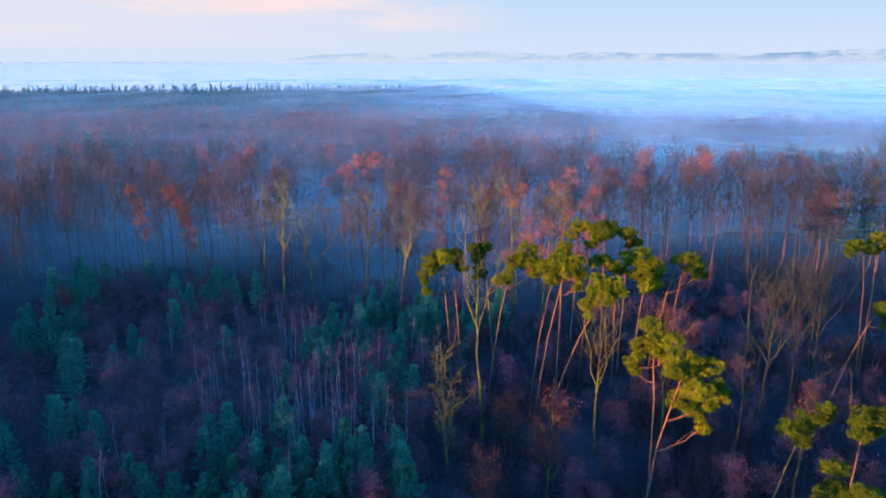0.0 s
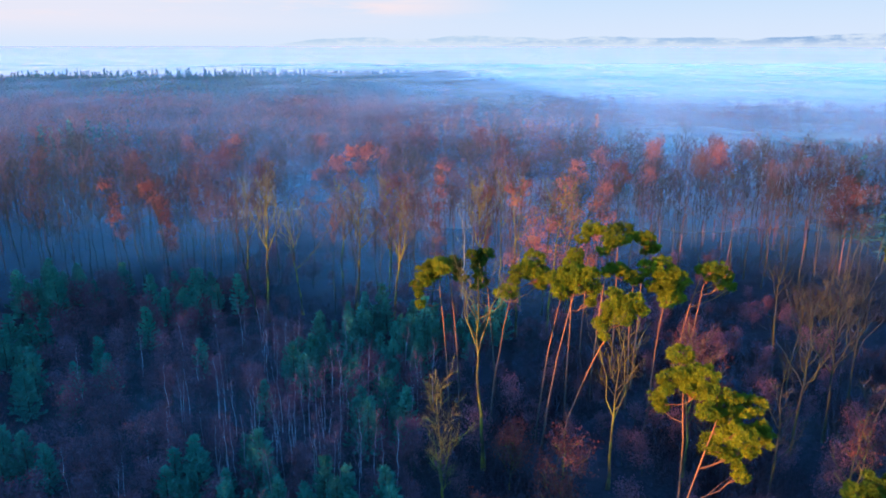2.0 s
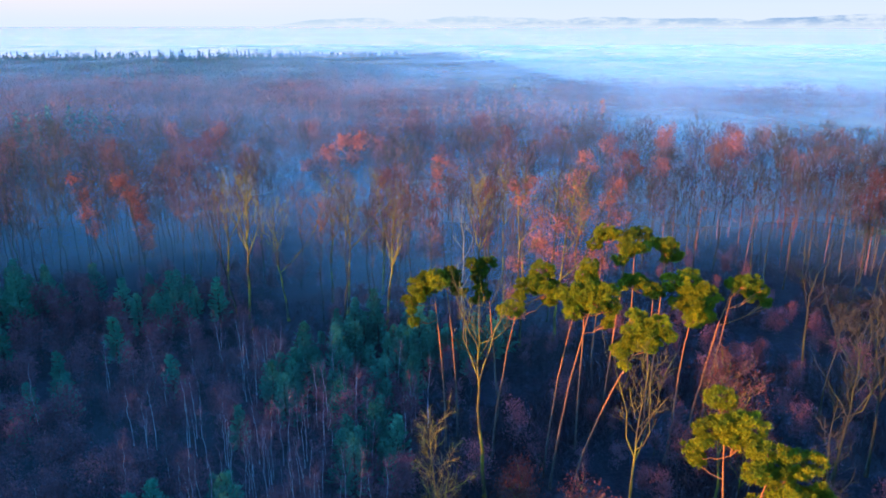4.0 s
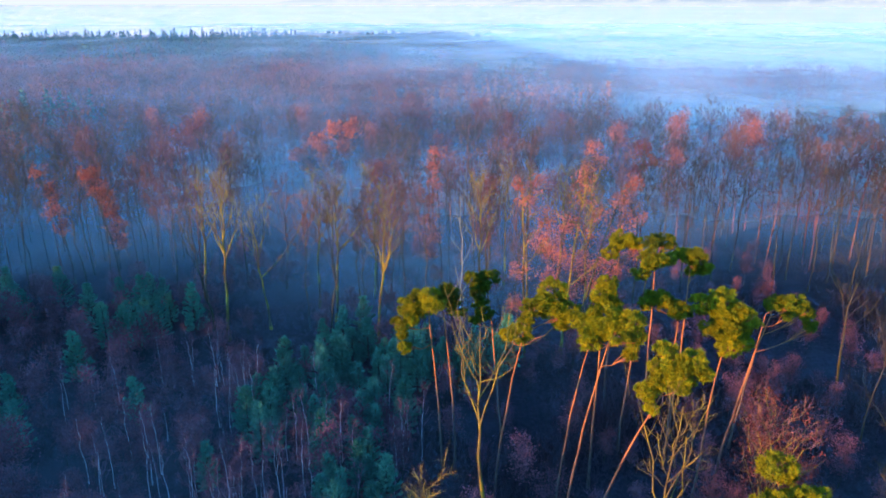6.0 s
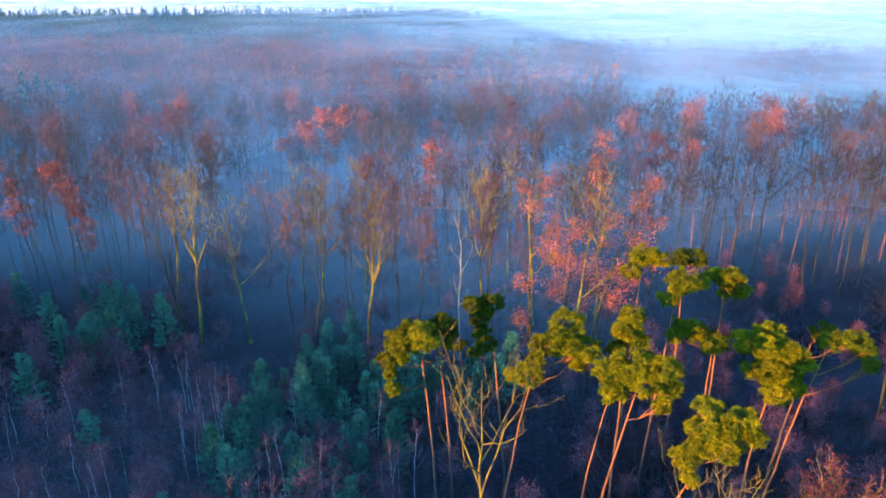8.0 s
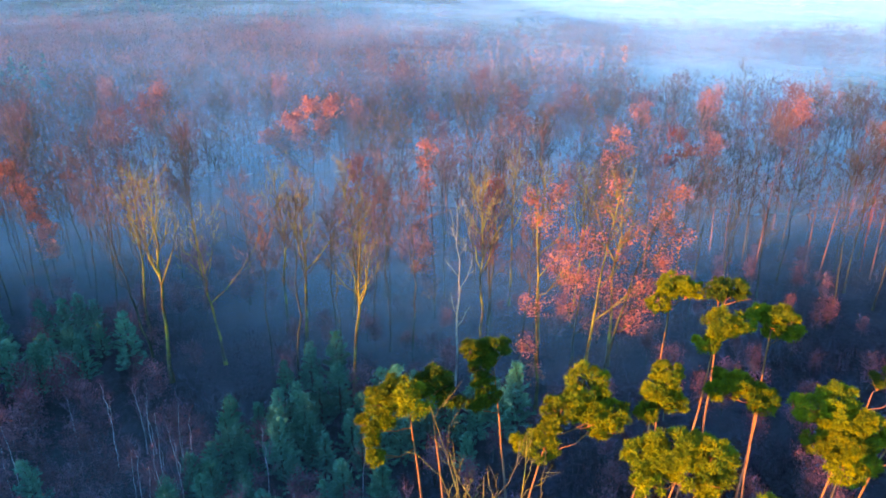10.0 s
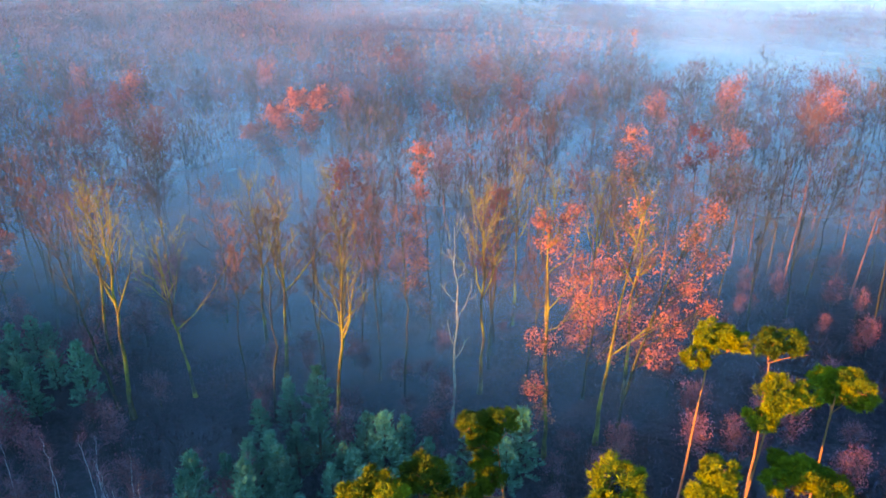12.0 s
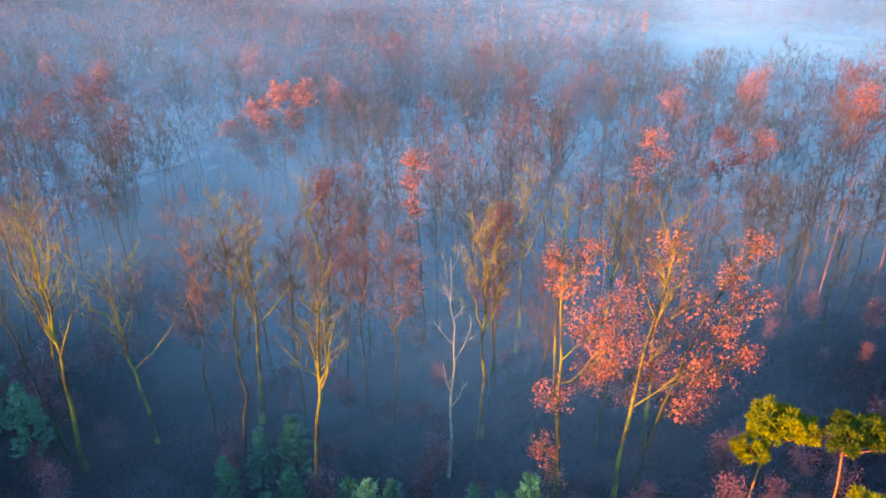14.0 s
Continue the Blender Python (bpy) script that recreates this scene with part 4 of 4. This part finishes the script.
while count < 130:
    x, y = rng.uniform(-46, 66), rng.uniform(126, 182)
    if not conifer_zone(x, y) and abs(y - track_line(x)) > 2.2 and free(x, y, 1.6) and room(x, y, 2.4):
        settle(saplings[rng.integers(0, 4)], used, x, y, rng.uniform(0.55, 1.0))
        count += 1


def undergrowth():
    rng = np.random.default_rng(77)
    n = 130000
    y = 46 + 140 * rng.uniform(size=n) ** 1.25
    x = rng.uniform(-0.75, 0.75, n) * (y + 14)
    clump = np.array([noise.noise(Vector((a * 0.07, b * 0.07, 2.0))) for a, b in zip(x, y)])
    trodden = np.abs(y - np.array([track_line(a) for a in x])) < 1.8
    keep = (clump > rng.uniform(-0.5, 0.6, n)) & ~(trodden & (x > 10))
    x, y, clump = x[keep], y[keep], clump[keep]
    z = np.array([ground_height(a, b) for a, b in zip(x, y)])
    geo = Geo()
    at = np.stack([x, y, z - 0.05], 1)
    tall = np.clip(1.1 + 3.2 * clump, 0.5, 3.2) * np.where(x > -2, 1.25, 0.85) * np.where(y > 122, 0.7, 1.0)
    for _ in range(3):
        start = at + rng.normal(0, 0.3, at.shape) * (1, 1, 0)
        start[:, 2] += tall * rng.uniform(0, 0.7, len(at)) * (_ > 0)
        blades(geo, rng, start, rng.normal(0, 0.5, at.shape) + (0, 0, 0.8), rng.uniform(0.5, 1.3, len(at)) * tall, 0.07)
    tagged(new("undergrowth", geo.mesh("undergrowth", BRUSHWOOD)), "dry purple-brown brushwood and brambles on the forest floor", "undergrowth", kind="stuff")


undergrowth()


# ---- far woods ----
def far_broadleaf(geo, rng, x, y, z, h, wide, n):
    lean = rng.normal(0, 0.5, 2)
    tube(geo, [(x, y, z - 1), (x + lean[0], y + lean[1], z + h * 0.9)], (0.2, 0.05), 3)
    # a crown of six to nine clusters of twigs
    k = rng.integers(6, 10)
    f = np.sort(rng.uniform(0.5, 0.92, k))
    a = rng.uniform(0, 6.28) + np.arange(k) * 2.4
    out = wide * rng.uniform(0.35, 0.9, k) * (1.25 - f) ** 0.5
    mids = np.stack([x + lean[0] * f + np.cos(a) * out, y + lean[1] * f + np.sin(a) * out, z + h * f], 1)
    which = rng.integers(0, k, n)
    off = rng.normal(size=(n, 3)) * (0.42 * wide, 0.42 * wide, 0.36 * wide)
    blades(geo, rng, mids[which] + off, unit(off) * 0.6 + (0, 0, 0.7) + rng.normal(0, 0.4, (n, 3)), rng.uniform(0.7, 1.7, n), 0.04 + 0.00062 * y, off + (0, 0, 0.8))


def far_conifer(geo, rng, x, y, z, h, wide, n):
    tube(geo, [(x, y, z - 1), (x, y, z + h)], (0.2, 0.04), 3)
    f = rng.uniform(0.12, 1.0, n)
    a = rng.uniform(0, 6.28, n)
    way = np.stack([np.cos(a), np.sin(a), rng.uniform(-0.35, 0.2, n)], 1)
    blades(geo, rng, np.stack([np.full(n, x), np.full(n, y), z + h * f], 1) + way * 0.2, way, wide * (1.1 - f) * rng.uniform(0.7, 1.2, n) + 0.4, 0.8 + 0.0012 * max(0, y))


def far_edge(x):
    return 500 + 330 * min(1, max(0, (75 - x) / 60)) - 0.45 * max(0, x - 60) - 0.35 * max(0, -x - 180)


def far_woods():
    rng = np.random.default_rng(99)
    brown, rust, red, green, larch, fresh = Geo(), Geo(), Geo(), Geo(), Geo(), Geo()
    y = 172.0
    while y < 840:
        step = 4.5 + y * 0.0048
        x = -0.78 * y - 20
        while x < 0.78 * y + 20:
            px, py = x + rng.normal(0, step * 0.3), y + rng.normal(0, step * 0.3)
            x += step
            if py > far_edge(px) or conifer_zone(px, py) or glade(px, py) or not free(px, py, 4.2):
                continue
            z = ground_height(px, py)
            patch = noise.noise(Vector((px * 0.012, py * 0.012, 0.0)))
            young = 62 < px < 190 and 262 < py < 345
            if young:
                for _ in range(3):
                    far_conifer(fresh, rng, px + rng.normal(0, 2.5), py + rng.normal(0, 2.5), z, rng.uniform(8, 13), 2.4, 34)
            elif -15 < px < 75 and 300 < py < 380 and rng.uniform() < 0.6:
                far_conifer(larch, rng, px, py, z, rng.uniform(15, 20), 2.6, 40)
            elif py > 500 and px < 60 and rng.uniform() < (0.95 if py > 640 else 0.75) or patch > 0.42 and rng.uniform() < 0.5:
                far_conifer(green, rng, px, py, z, rng.uniform(17, 27), rng.uniform(3.2, 5.0), 80)
            else:
                kind = brown if patch + rng.uniform(-0.5, 0.5) > 0.2 else rust
                if rng.uniform() < 0.15:
                    kind = red
                far_broadleaf(kind, rng, px, py, z, rng.uniform(17, 24.5), rng.uniform(2.6, 4.2), 170 if py < 280 else 120 if py < 420 else 70)
        y += step
    # unseen wood added behind and beside the camera to block the low sun
    for _ in range(5200):
        px, py = rng.uniform(-330, 110), rng.uniform(-170, 200)
        if (abs(px) < 0.72 * py + 24 and py > 37) or not free(px, py, 4):
            continue
        z = ground_height(px, py)
        far_conifer(green, rng, px, py, z, rng.uniform(20, 27), 5.0, 28)
    far_conifer(larch, rng, 61.0, 298.0, 0.0, 25.0, 3.6, 90)
    for name, geo, mat, label in (("far_bare_wood", brown, BROWN_TWIGS, "far leafless brown wood in haze"), ("far_rusty_wood", rust, RUST_TWIGS, "far leafless wood with rusty twigs in haze"),
                                  ("far_red_wood", red, RED_LEAVES, "scattered far trees with red leaves"), ("far_conifer_wood", green, FAR_NEEDLES, "dark conifers along the far edge of the wood, with unseen ones added to block the sun"),
                                  ("far_young_conifers", fresh, YOUNG_NEEDLES, "plantation of young blue-green conifers in the mist"), ("far_larch_wood", larch, LARCH_NEEDLES, "far stand of russet larches")):
        tagged(new(name, geo.mesh(name, mat)), label, "woods", kind="stuff")


far_woods()
